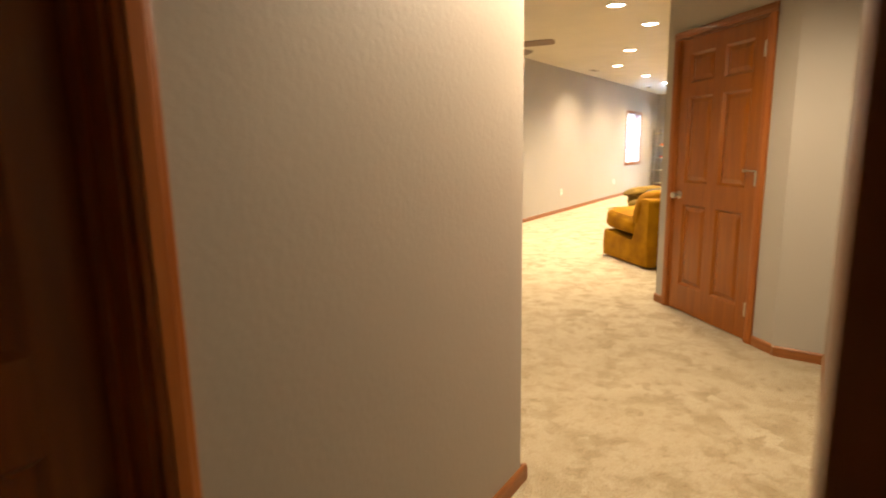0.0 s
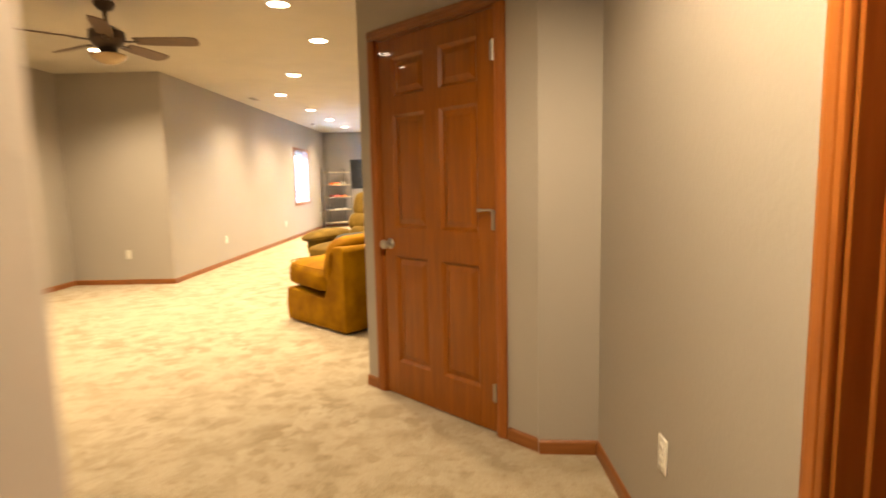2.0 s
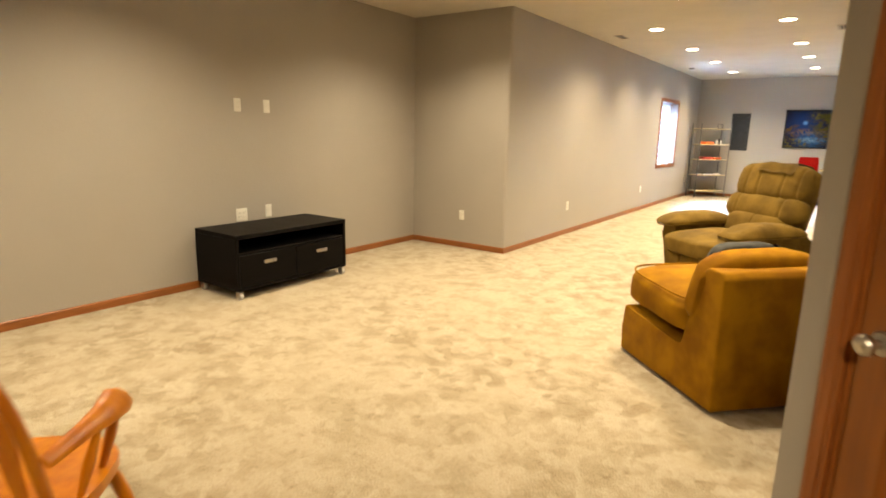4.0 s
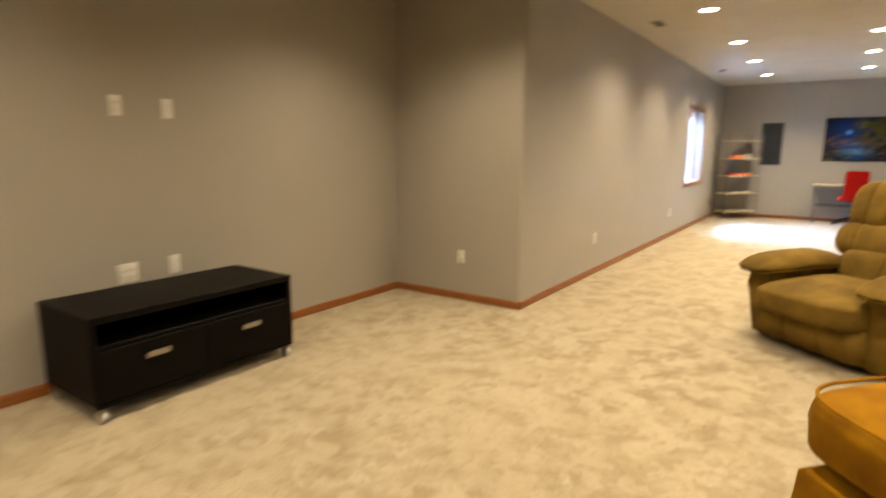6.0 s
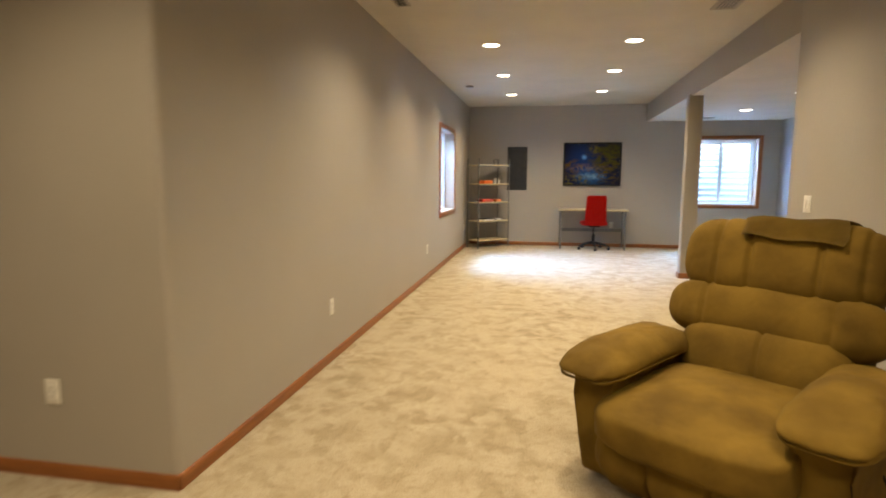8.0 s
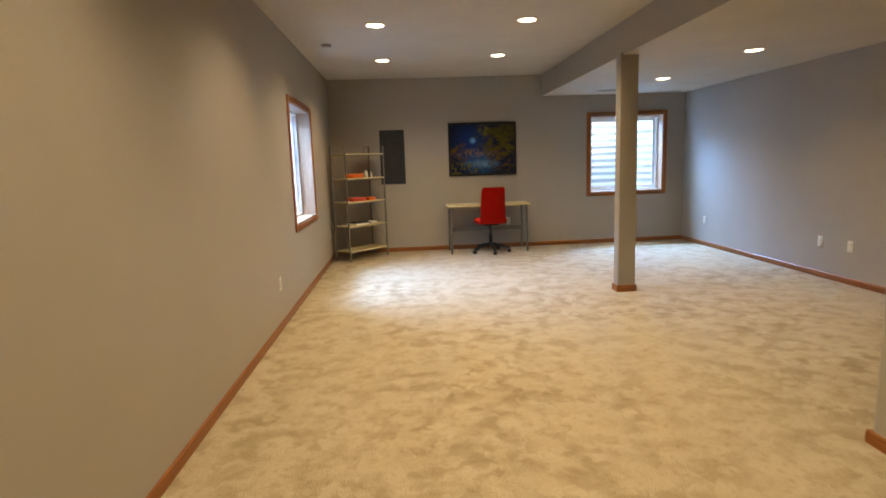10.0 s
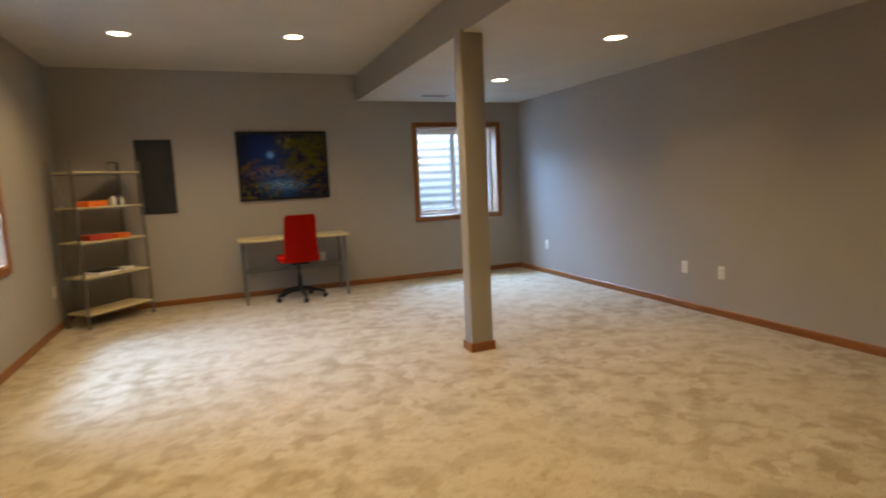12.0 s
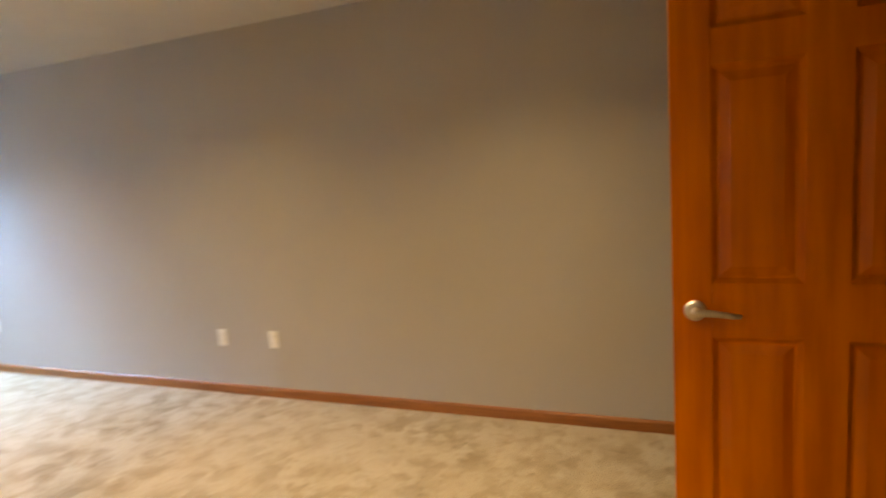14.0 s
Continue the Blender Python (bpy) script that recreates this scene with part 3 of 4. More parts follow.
# ---- doors ----
def leaf(parent, w, h, mat, label=""):
    """A six-panel leaf; x from the latch edge (0) to the hinge edge (w), y 0 (face) to 0.035, z up."""
    st, mu, T = 0.108, 0.105, 0.035
    rails = ((0.0, 0.20), (0.825, 0.985), (1.61, 1.705), (1.915, h))
    bm = bmesh.new()
    box(bm, 0, 0, 0, st, T, h, 0.002, 1)
    box(bm, w - st, 0, 0, w, T, h, 0.002, 1)
    for z0, z1 in rails:
        box(bm, st, 0.0004, z0, w - st, T - 0.0004, z1)
    for z0, z1 in ((0.20, 0.825), (0.985, 1.61), (1.705, 1.915)):
        box(bm, (w - mu) / 2, 0.0004, z0, (w + mu) / 2, T - 0.0004, z1)
    lf = part("leaf", bm, mat, parent, label)
    for z0, z1 in ((0.20, 0.825), (0.985, 1.61), (1.705, 1.915)):
        for x0, x1 in ((st, (w - mu) / 2), ((w + mu) / 2, w - st)):
            bm = bmesh.new()
            # sunk moulding, slope and raised field on both faces
            for f, s in ((0.0, 1), (T, -1)):
                steps = ((0.0, 0.0004), (0.002, 0.001), (0.016, 0.0152), (0.023, 0.0160), (0.050, 0.0055), (0.055, 0.0050))
                rings = []
                for o, dep in steps:
                    y = f + s * dep
                    rings.append([bm.verts.new(p) for p in ((x0 + o, y, z0 + o), (x1 - o, y, z0 + o), (x1 - o, y, z1 - o), (x0 + o, y, z1 - o))])
                for a, c in zip(rings, rings[1:]):
                    for k in range(4):
                        bm.faces.new((a[k], a[(k + 1) % 4], c[(k + 1) % 4], c[k]))
                bm.faces.new(rings[-1])
            part("panel", bm, mat, lf, smooth=12)
    return lf


def casing_set(parent, w, h, depth):
    """Jambs, head, stops and casing round an opening w by h; y = 0 is the wall's face, y > 0 goes into the wall."""
    c, t = 0.06, 0.017
    for x0, x1 in ((0.0, 0.018), (w - 0.018, w)):
        bm = bmesh.new()
        box(bm, x0, 0, 0.002, x1, depth, h - 0.018)
        part("jamb", bm, OAK, parent)
    bm = bmesh.new()
    box(bm, 0, 0, h - 0.018, w, depth, h)
    part("head_jamb", bm, OAK_LEVEL, parent)
    for x0, x1 in ((-c + 0.006, 0.008), (w - 0.008, w + c - 0.006)):
        bm = bmesh.new()
        box(bm, x0, -t, 0.002, x1, 0.001, h - 0.008, 0.005, 2)
        box(bm, x0 + 0.016, -t - 0.004, 0.003, x1 - 0.016, -t + 0.002, h - 0.010, 0.002, 1)
        part("casing", bm, OAK, parent)
    bm = bmesh.new()
    box(bm, -c + 0.006, -t, h - 0.008, w + c - 0.006, 0.001, h + c - 0.014, 0.005, 2)
    box(bm, -c + 0.01, -t - 0.004, h + 0.008, w + c - 0.01, -t + 0.002, h + c - 0.028, 0.002, 1)
    part("head_casing", bm, OAK_LEVEL, parent)


def hinge(parent, x, y, z):
    bm = bmesh.new()
    rod(bm, (x, y, z - 0.045), (x, y, z + 0.045), 0.0065)
    rod(bm, (x, y, z + 0.045), (x, y, z + 0.052), 0.005, 0.002)
    box(bm, x - 0.022, y + 0.004, z - 0.044, x + 0.004, y + 0.0085, z + 0.044)
    part("hinge", bm, CHROME, parent, "satin nickel butt hinge")


def knob(parent, x, z, y=0.0):
    bm = bmesh.new()
    turned(bm, [(0.030, 0.0), (0.031, 0.004), (0.026, 0.010), (0.012, 0.014), (0.011, 0.030), (0.018, 0.036), (0.026, 0.046), (0.026, 0.056), (0.019, 0.064), (0.006, 0.067)], Matrix.Translation((x, y, z)) @ pose(0, 0, 0, 90))
    part("door_knob", bm, CHROME, parent, "round satin nickel knob")


def lever(parent, x, z, y, side):
    bm = bmesh.new()
    turned(bm, [(0.031, 0.0), (0.031, 0.006), (0.026, 0.012), (0.012, 0.014), (0.011, 0.045), (0.004, 0.050)], Matrix.Translation((x, y, z)) @ pose(0, 0, 0, 90 if side < 0 else -90))
    yy = y + side * 0.045
    tube(bm, [(x - 0.008, yy, z), (x + 0.02, yy, z + 0.003), (x + 0.06, yy + side * 0.004, z + 0.001), (x + 0.10, yy - side * 0.004, z - 0.006), (x + 0.118, yy - side * 0.010, z - 0.008)], [0.010, 0.011, 0.0095, 0.0085, 0.006], 10)
    part("door_lever", bm, CHROME, parent, "satin nickel lever handle")


# six-panel door in the diagonal wall; local x runs from the latch side to the hinge side
d1 = thing("door_1", Matrix.Translation((3.965 + DD.x * 1.135, -4.695 + DD.y * 1.135, 0)) @ pose(0, 0, 0, 0, 0, -45), "closed honey oak six-panel door with a nickel knob", "door", kind="structure")
casing_set(d1, 0.89, 2.045, 0.12)
lf = leaf(d1, 0.848, 2.015, DOOR_BROWN)
lf.matrix_basis = Matrix.Translation((0.021, 0.004, 0.010))
knob(lf, 0.062, 0.89)
for z in (0.20, 1.05, 1.83):
    hinge(lf, 0.846, -0.006, z)
# a second fitting by the middle hinge: a wall-stop arm on the hinge pin
bm = bmesh.new()
rod(bm, (0.842, -0.010, 1.10), (0.790, -0.040, 1.10), 0.005)
rod(bm, (0.790, -0.040, 1.10), (0.776, -0.046, 1.10), 0.010)
part("door_stop", bm, CHROME, lf, "hinge-pin door stop")

# closed door in the hall's east wall, set back in its jamb
d2 = thing("door_2", Matrix.Translation((HR, -6.22, 0)) @ pose(0, 0, 0, 0, 0, -90), "closed honey oak six-panel door set back in its jamb", "door", kind="structure")
casing_set(d2, 0.81, 2.05, 0.13)
lf = leaf(d2, 0.768, 2.015, DOOR_BROWN)
lf.matrix_basis = Matrix.Translation((0.021, 0.092, 0.010))
for k, (x0, x1) in enumerate(((0.018, 0.030), (0.780, 0.792))):
    bm = bmesh.new()
    box(bm, x0, 0.050, 0.002, x1, 0.090, 2.03, 0.002, 1)
    part("stop", bm, OAK, d2)
knob(lf, 0.70, 0.90)
# door in the hall's west wall
d3 = thing("door_3", Matrix.Translation((HL, -8.86, 0)) @ pose(0, 0, 0, 0, 0, 90), "closed honey oak door set back in its jamb", "door", kind="structure")
casing_set(d3, 0.78, 2.05, 0.13)
lf = leaf(d3, 0.738, 2.015, DOOR_BROWN)
lf.matrix_basis = Matrix.Translation((0.021, 0.092, 0.010))
bm = bmesh.new()
box(bm, 0.748, 0.050, 0.002, 0.762, 0.090, 2.03, 0.002, 1)
part("stop", bm, OAK, d3)
# cased opening at the hall's end
d4 = thing("door_4", Matrix.Translation((HR, -8.04, 0)), "oak-cased side of an open doorway", "door frame", kind="structure")
bm = bmesh.new()
box(bm, -0.105, -0.15, 0.002, 0.002, -0.018, LOW)
part("jamb", bm, OAK, d4)
bm = bmesh.new()
box(bm, -0.098, -0.018, 0.002, 0.001, -0.001, LOW, 0.004, 2)
part("casing", bm, OAK, d4)
# closet doorway, its leaf standing open into the room
d5 = thing("door_5", pose(4.53, 2.42, 0, 0, 0, 180), "honey oak six-panel door standing open at a right angle", "door", kind="structure")
casing_set(d5, 0.83, 2.05, 0.12)
lf = leaf(d5, 0.79, 2.015, AMBER_OAK)
lf.matrix_basis = Matrix.Translation((0.022, -0.80, 0.010)) @ pose(0, 0, 0, 0, 0, 90)
lever(lf, 0.062, 0.905, 0.0, -1)
lever(lf, 0.062, 0.905, 0.035, 1)
for z in (0.20, 1.05, 1.83):
    hinge(lf, 0.785, 0.041, z)


# ---- ceiling fittings ----
def can_light(x, y, z):
    top = thing("recessed_light", pose(x, y, z), "lit round recessed ceiling light with a white trim", "ceiling light", "recessed lights")
    bm = bmesh.new()
    seg = 28
    rings = [[bm.verts.new((r * math.cos(2 * math.pi * i / seg), r * math.sin(2 * math.pi * i / seg), h)) for i in range(seg)] for r, h in ((0.100, 0.004), (0.099, -0.005), (0.088, -0.008), (0.080, -0.004), (0.078, 0.004))]
    for a, c in zip(rings, rings[1:]):
        for i in range(seg):
            bm.faces.new((a[i], a[(i + 1) % seg], c[(i + 1) % seg], c[i]))
    part("trim_ring", bm, PLASTIC, top, "white trim ring", smooth=60)
    bm = bmesh.new()
    rod(bm, (0, 0, -0.003), (0, 0, 0.006), 0.079, seg=28)
    part("lens", bm, LENS, top, "glowing warm lens")


for c in CANS:
    can_light(*c)


def ceiling_vent(x, y, z, w, d):
    top = thing("ceiling_vent", pose(x, y, z), "tan metal ceiling register with slats", "air vent", "ceiling vents")
    bm = bmesh.new()
    box(bm, -w / 2, -d / 2, -0.008, w / 2, -d / 2 + 0.022, 0.002, 0.002, 1)
    box(bm, -w / 2, d / 2 - 0.022, -0.008, w / 2, d / 2, 0.002, 0.002, 1)
    box(bm, -w / 2, -d / 2 + 0.022, -0.008, -w / 2 + 0.022, d / 2 - 0.022, 0.002, 0.002, 1)
    box(bm, w / 2 - 0.022, -d / 2 + 0.022, -0.008, w / 2, d / 2 - 0.022, 0.002, 0.002, 1)
    part("frame", bm, VENT, top)
    # thin black sheet in place of the duct's shade
    bm = bmesh.new()
    box(bm, -w / 2 + 0.02, -d / 2 + 0.02, -0.001, w / 2 - 0.02, d / 2 - 0.02, 0.002)
    part("backing", bm, HOLE_SHADE, top, "black sheet standing for the shaded duct")
    n = int((w - 0.05) / 0.022)
    for i in range(n):
        bm = bmesh.new()
        xx = -w / 2 + 0.033 + (w - 0.066) * i / max(1, n - 1)
        box(bm, -0.007, -d / 2 + 0.022, -0.001, 0.007, d / 2 - 0.022, 0.001, m=Matrix.Translation((xx, 0, -0.005)) @ pose(0, 0, 0, 0, 35, 0))
        part("slat", bm, VENT, top)


ceiling_vent(2.86, 2.92, HIGH, 0.20, 0.34)
ceiling_vent(0.34, 2.43, HIGH, 0.12, 0.30)
ceiling_vent(4.17, 8.62, LOW, 0.32, 0.16)
bm = bmesh.new()
turned(bm, [(0.055, 0.003), (0.056, -0.012), (0.048, -0.026), (0.030, -0.030), (0.004, -0.031)], pose(0.335, 6.6, HIGH))
solid("smoke_detector", bm, VENT, "small round tan smoke detector on the ceiling", "smoke detector")


def ceiling_fan(x, y):
    top = thing("ceiling_fan", pose(x, y, HIGH), "dark bronze ceiling fan with walnut blades, at rest", "ceiling fan")
    bm = bmesh.new()
    turned(bm, [(0.075, 0.0), (0.075, -0.02), (0.05, -0.055), (0.018, -0.07)], seg=24)
    part("canopy", bm, BRONZE, top)
    bm = bmesh.new()
    rod(bm, (0, 0, -0.06), (0, 0, -0.20), 0.013)
    part("downrod", bm, BRONZE, top)
    bm = bmesh.new()
    turned(bm, [(0.03, -0.17), (0.085, -0.19), (0.125, -0.22), (0.130, -0.28), (0.105, -0.32), (0.070, -0.34), (0.066, -0.37), (0.04, -0.39), (0.01, -0.395)], seg=28)
    part("motor", bm, BRONZE, top)
    bm = bmesh.new()
    turned(bm, [(0.06, -0.385), (0.125, -0.392), (0.128, -0.402), (0.105, -0.432), (0.06, -0.455), (0.012, -0.463)], seg=28)
    part("light_bowl", bm, AMBER, top, "unlit amber glass bowl")
    for k in range(5):
        a = radians(8 + 72 * k)
        m = pose(0, 0, -0.295, 0, 0, math.degrees(a))
        bm = bmesh.new()
        box(bm, 0.10, -0.018, -0.004, 0.24, 0.018, 0.004, 0.003, 1)
        arm = part("blade_arm", bm, BRONZE, top, m=m)
        bm = bmesh.new()
        pts = [(0.20, -0.050), (0.34, -0.062), (0.56, -0.068), (0.655, -0.062), (0.675, -0.035), (0.68, 0.0), (0.675, 0.035), (0.655, 0.062), (0.56, 0.068), (0.34, 0.062), (0.20, 0.050)]
        prism(bm, pts, -0.0035, 0.0035)
        part("blade", bm, BROWN_FAN, top, "walnut-brown blade", m=m @ pose(0, 0, 0.006, -15, 0, 0))


ceiling_fan(0.94, -2.66)


# ---- wall plates ----
def plate(m, kind, n=1):
    """On a wall: local x along the wall, y out of the wall into the room, z up."""
    nm = "outlet" if kind == "outlet" else "light_switch"
    lab = {"outlet": "white duplex electrical outlet on the wall", "switch": "white rocker light switch on the wall", "blank": "white blank cover plate on the wall"}[kind]
    if kind == "blank":
        nm = "wall_plate"
    w = 0.07 + 0.046 * (n - 1)
    top = thing(nm, m, lab, {"outlet": "outlet", "switch": "light switch", "blank": "wall plate"}[kind], "wall plates")
    bm = bmesh.new()
    box(bm, -w / 2, -0.001, -0.0575, w / 2, 0.006, 0.0575, 0.004, 2)
    part("cover", bm, PLASTIC, top)
    for g in range(n):
        gx = (g - (n - 1) / 2) * 0.046
        if kind == "outlet":
            for zz in (-0.020, 0.020):
                bm = bmesh.new()
                box(bm, gx - 0.0165, 0.005, zz - 0.014, gx + 0.0165, 0.0085, zz + 0.014, 0.004, 2)
                rec = part("receptacle", bm, PLASTIC, top)
                for xx in (-0.006, 0.006):
                    bm = bmesh.new()
                    box(bm, gx + xx - 0.001, 0.008, zz - 0.003, gx + xx + 0.001, 0.0089, zz + 0.006)
                    part("slot", bm, HOLE_SHADE, rec)
        elif kind == "switch":
            bm = bmesh.new()
            box(bm, gx - 0.016, 0.004, -0.033, gx + 0.016, 0.010, 0.033, 0.002, 1, m=pose(0, 0, 0, 4, 0, 0))
            part("rocker", bm, PLASTIC, top)


def on_wall(x, y, z, rz):
    return pose(x, y, z, 0, 0, rz)


WEST_F, NORTH_F, EAST_F, ALC_F = -90, 180, 90, 180
plate(on_wall(-0.58, 0, 0.39, ALC_F), "outlet")
for y in (1.75, 5.08, 8.45):
    plate(on_wall(0, y, 0.39, WEST_F), "outlet")
for y in (6.03, 5.61, 8.43):
    plate(on_wall(RIGHT, y, 0.39, EAST_F), "outlet")
plate(on_wall(TVX, -2.49, 1.55, WEST_F), "outlet")
plate(on_wall(TVX, -2.185, 1.55, WEST_F), "blank")
plate(on_wall(TVX, -2.50, 0.585, WEST_F), "outlet", 2)
plate(on_wall(TVX, -2.21, 0.595, WEST_F), "blank")
plate(on_wall(HR, -5.48, 0.385, EAST_F), "outlet")
plate(on_wall(2.74, FAR, 0.42, NORTH_F), "outlet")
plate(on_wall(3.238, 2.20, 1.14, 90 - 1.8), "switch", 2)


# ---- media stand ----
def media_stand(m):
    """Front faces local -y."""
    top = thing("media_stand", m, "black-brown low media stand on silver casters, two drawers", "media stand")
    W, D, z0, z1 = 1.19, 0.56, 0.075, 0.53
    for nm, bx in (("top", (-W / 2, -D / 2, z1 - 0.035, W / 2, D / 2, z1)), ("bottom", (-W / 2, -D / 2 + 0.005, z0, W / 2, D / 2, z0 + 0.025)),
                   ("side_panel", (-W / 2, -D / 2 + 0.003, z0 + 0.025, -W / 2 + 0.03, D / 2, z1 - 0.035)), ("side_panel", (W / 2 - 0.03, -D / 2 + 0.003, z0 + 0.025, W / 2, D / 2, z1 - 0.035)),
                   ("back_panel", (-W / 2 + 0.03, D / 2 - 0.012, z0 + 0.025, W / 2 - 0.03, D / 2 - 0.002, z1 - 0.035)),
                   ("shelf", (-W / 2 + 0.03, -D / 2 + 0.012, 0.365, W / 2 - 0.03, D / 2 - 0.012, 0.383)),
                   ("divider", (-0.010, -D / 2 + 0.03, z0 + 0.025, 0.010, D / 2 - 0.012, 0.365))):
        bm = bmesh.new()
        box(bm, *bx, 0.003, 1)
        part(nm, bm, DARK, top)
    for x0, x1 in ((-W / 2 + 0.033, -0.003), (0.003, W / 2 - 0.033)):
        bm = bmesh.new()
        box(bm, x0, -D / 2 + 0.002, z0 + 0.028, x1, -D / 2 + 0.022, 0.361, 0.003, 1)
        dr = part("drawer_front", bm, DARK, top)
        xm = (x0 + x1) / 2
        bm = bmesh.new()
        box(bm, xm - 0.06, -D / 2 - 0.016, 0.272, xm + 0.06, -D / 2 - 0.010, 0.302, 0.003, 2)
        box(bm, xm - 0.055, -D / 2 - 0.012, 0.280, xm - 0.043, -D / 2 + 0.004, 0.292)
        box(bm, xm + 0.043, -D / 2 - 0.012, 0.280, xm + 0.055, -D / 2 + 0.004, 0.292)
        part("handle", bm, CHROME, dr, "brushed nickel bar handle")
    for sx in (-1, 1):
        for sy in (-1, 1):
            x, y = sx * (W / 2 - 0.035), sy * (D / 2 - 0.03)
            bm = bmesh.new()
            rod(bm, (x, y, z0), (x, y, 0.062), 0.014)
            box(bm, x - 0.021, y - 0.024, 0.022, x - 0.016, y + 0.024, 0.066, 0.002, 1)
            box(bm, x + 0.016, y - 0.024, 0.022, x + 0.021, y + 0.024, 0.066, 0.002, 1)
            box(bm, x - 0.021, y - 0.024, 0.060, x + 0.021, y + 0.024, 0.067)
            ca = part("caster", bm, CHROME, top, "silver caster fork")
            bm = bmesh.new()
            rod(bm, (x - 0.015, y, 0.0305), (x + 0.015, y, 0.0305), 0.030, seg=18)
            part("wheel", bm, CASTER, ca, "pale grey caster wheel")


media_stand(pose(TVX + 0.335, -2.40, 0, 0, 0, 90))


# ---- recliner ----
def recliner(m):
    """Front faces local -y; origin on the floor at the middle of the chair."""
    top = thing("recliner", m, "overstuffed tan microfibre recliner with pillow arms", "recliner")
    bm = bmesh.new()
    box(bm, -0.30, -0.40, 0.075, 0.30, 0.42, 0.30, 0.03, 3)
    part("base", bm, SUEDE, top)
    # black block added where only a shadow gap lies under the chair
    bm = bmesh.new()
    box(bm, -0.34, -0.34, 0.0, 0.34, 0.36, 0.076, 0.006, 1)
    part("gap_block", bm, BLACK, top, "black block filling the shadow gap under the chair")
    # footrest: three stuffed channels, rolled in at the lower edge
    bm = bmesh.new()
    n, k = 66, 18
    grid = []
    for j in range(k + 1):
        v = j / k
        row = []
        for i in range(n + 1):
            u = -1 + 2 * i / n
            bulge = 0.075 * math.sin(math.pi * (0.12 + 0.80 * v)) ** 0.8
            pinch = math.exp(-((u - 0.34) / 0.03) ** 2) + math.exp(-((u + 0.34) / 0.03) ** 2)
            edge = 0.045 * max(0.0, abs(u) - 0.84) / 0.16
            sag = 0.006 * noise.noise(Vector((u * 4, v * 3, 1.5)))
            y = -0.445 - bulge + 0.018 * pinch + edge + sag
            row.append(bm.verts.new(((0.350 + 0.015 * math.sin(math.pi * v)) * u, y - 0.045 + 0.05 * (1 - v) ** 2, 0.055 + 0.245 * v + 0.004 * pinch)))
        grid.append(row)
    for a, c in zip(grid, grid[1:]):
        for i in range(n):
            bm.faces.new((a[i], a[i + 1], c[i + 1], c[i]))
    rear = [[bm.verts.new((v.co.x, -0.36, v.co.z)) for v in r] for r in grid]
    for a, c in ((grid[0], rear[0]), (grid[-1], rear[-1])):
        for i in range(n):
            bm.faces.new((a[i], a[i + 1], c[i + 1], c[i]))
    for q in (0, -1):
        for a, c, e, g in zip(grid, grid[1:], rear, rear[1:]):
            bm.faces.new((a[q], c[q], g[q], e[q]))
    part("footrest", bm, SUEDE, top, "channelled footrest panel", smooth=60)
    # seat: crowned in the middle, its nose rolled over the footrest
    bm = bmesh.new()
    pillow(bm, (0, -0.225, 0.375), (0.735, 0.78, 0.195), 5.0, pose(0, 0, 0, 3, 0, 0), 0.03, 56, 30, 2.0)
    for v in bm.verts:
        if v.co.z > 0.38:
            v.co.z += 0.030 * max(0.0, 1 - (v.co.x / 0.33) ** 2) * max(0.0, 1 - ((v.co.y + 0.25) / 0.33) ** 2)
    part("seat", bm, SUEDE, top, smooth=70)
    for s in (-1, 1):
        bm = bmesh.new()
        prof = [(-0.425, 0.03), (-0.455, 0.20), (-0.450, 0.40), (-0.475, 0.52), (0.26, 0.53), (0.37, 0.44), (0.40, 0.05)]
        sweep_profile(bm, prof, s * 0.325, s * 0.512)
        for v in bm.verts:
            if v.co.z < 0.25:
                v.co.x -= s * 0.02 if abs(v.co.x) > 0.4 else 0.0
        bmesh.ops.bevel(bm, geom=bm.edges[:], offset=0.035, segments=4, profile=0.6, affect="EDGES")
        arm = part("arm", bm, SUEDE, top, smooth=45)
        # arm pad: a stuffed pad with a flat underside whose lip hangs over the front and both sides
        bm = bmesh.new()
        nu, nv = 56, 20
        rows = []
        for j in range(nv + 1):
            w = j / nv
            row = []
            for i in range(nu):
                o = 2 * math.pi * i / nu
                ca, sa = (math.copysign(abs(q) ** 0.46, q) for q in (math.cos(o), math.sin(o)))
                r = (1 - w ** 2.2) ** 0.5 if w < 1 else 0.0
                r = 0.93 + 0.07 * min(1.0, w * 6) if w < 0.17 else r / (1 - 0.17 ** 2.2) ** 0.5
                y = sa * r
                lump = 0.011 * noise.noise(Vector((ca * r * 1.7 + 5 * s, y * 3.0, w))) + 0.006 * noise.noise(Vector((ca * r * 5, y * 9, w * 2 + s)))
                gather = 0.010 * math.sin(y * 38) * max(0.0, 1 - w * 2.2) * max(0.0, abs(y) - 0.35)
                z = 0.510 + 0.120 * w + lump - 0.022 * max(0.0, -y) ** 3 + gather
                row.append(bm.verts.new((s * 0.425 + ca * r * 0.155, -0.150 + y * 0.415, z)))
            rows.append(row)
        for a, c in zip(rows, rows[1:]):
            for i in range(nu):
                bm.faces.new((a[i], a[(i + 1) % nu], c[(i + 1) % nu], c[i]))
        bm.faces.new(list(reversed(rows[0])))
        bmesh.ops.remove_doubles(bm, verts=rows[-1], dist=0.001)
        part("arm_pad", bm, SUEDE, arm, "pillow-topped arm pad", smooth=55)
        bm = bmesh.new()
        loop = []
        for i in range(57):
            o = 2 * math.pi * i / 56
            ca, sa = (math.copysign(abs(q) ** 0.46, q) for q in (math.cos(o), math.sin(o)))
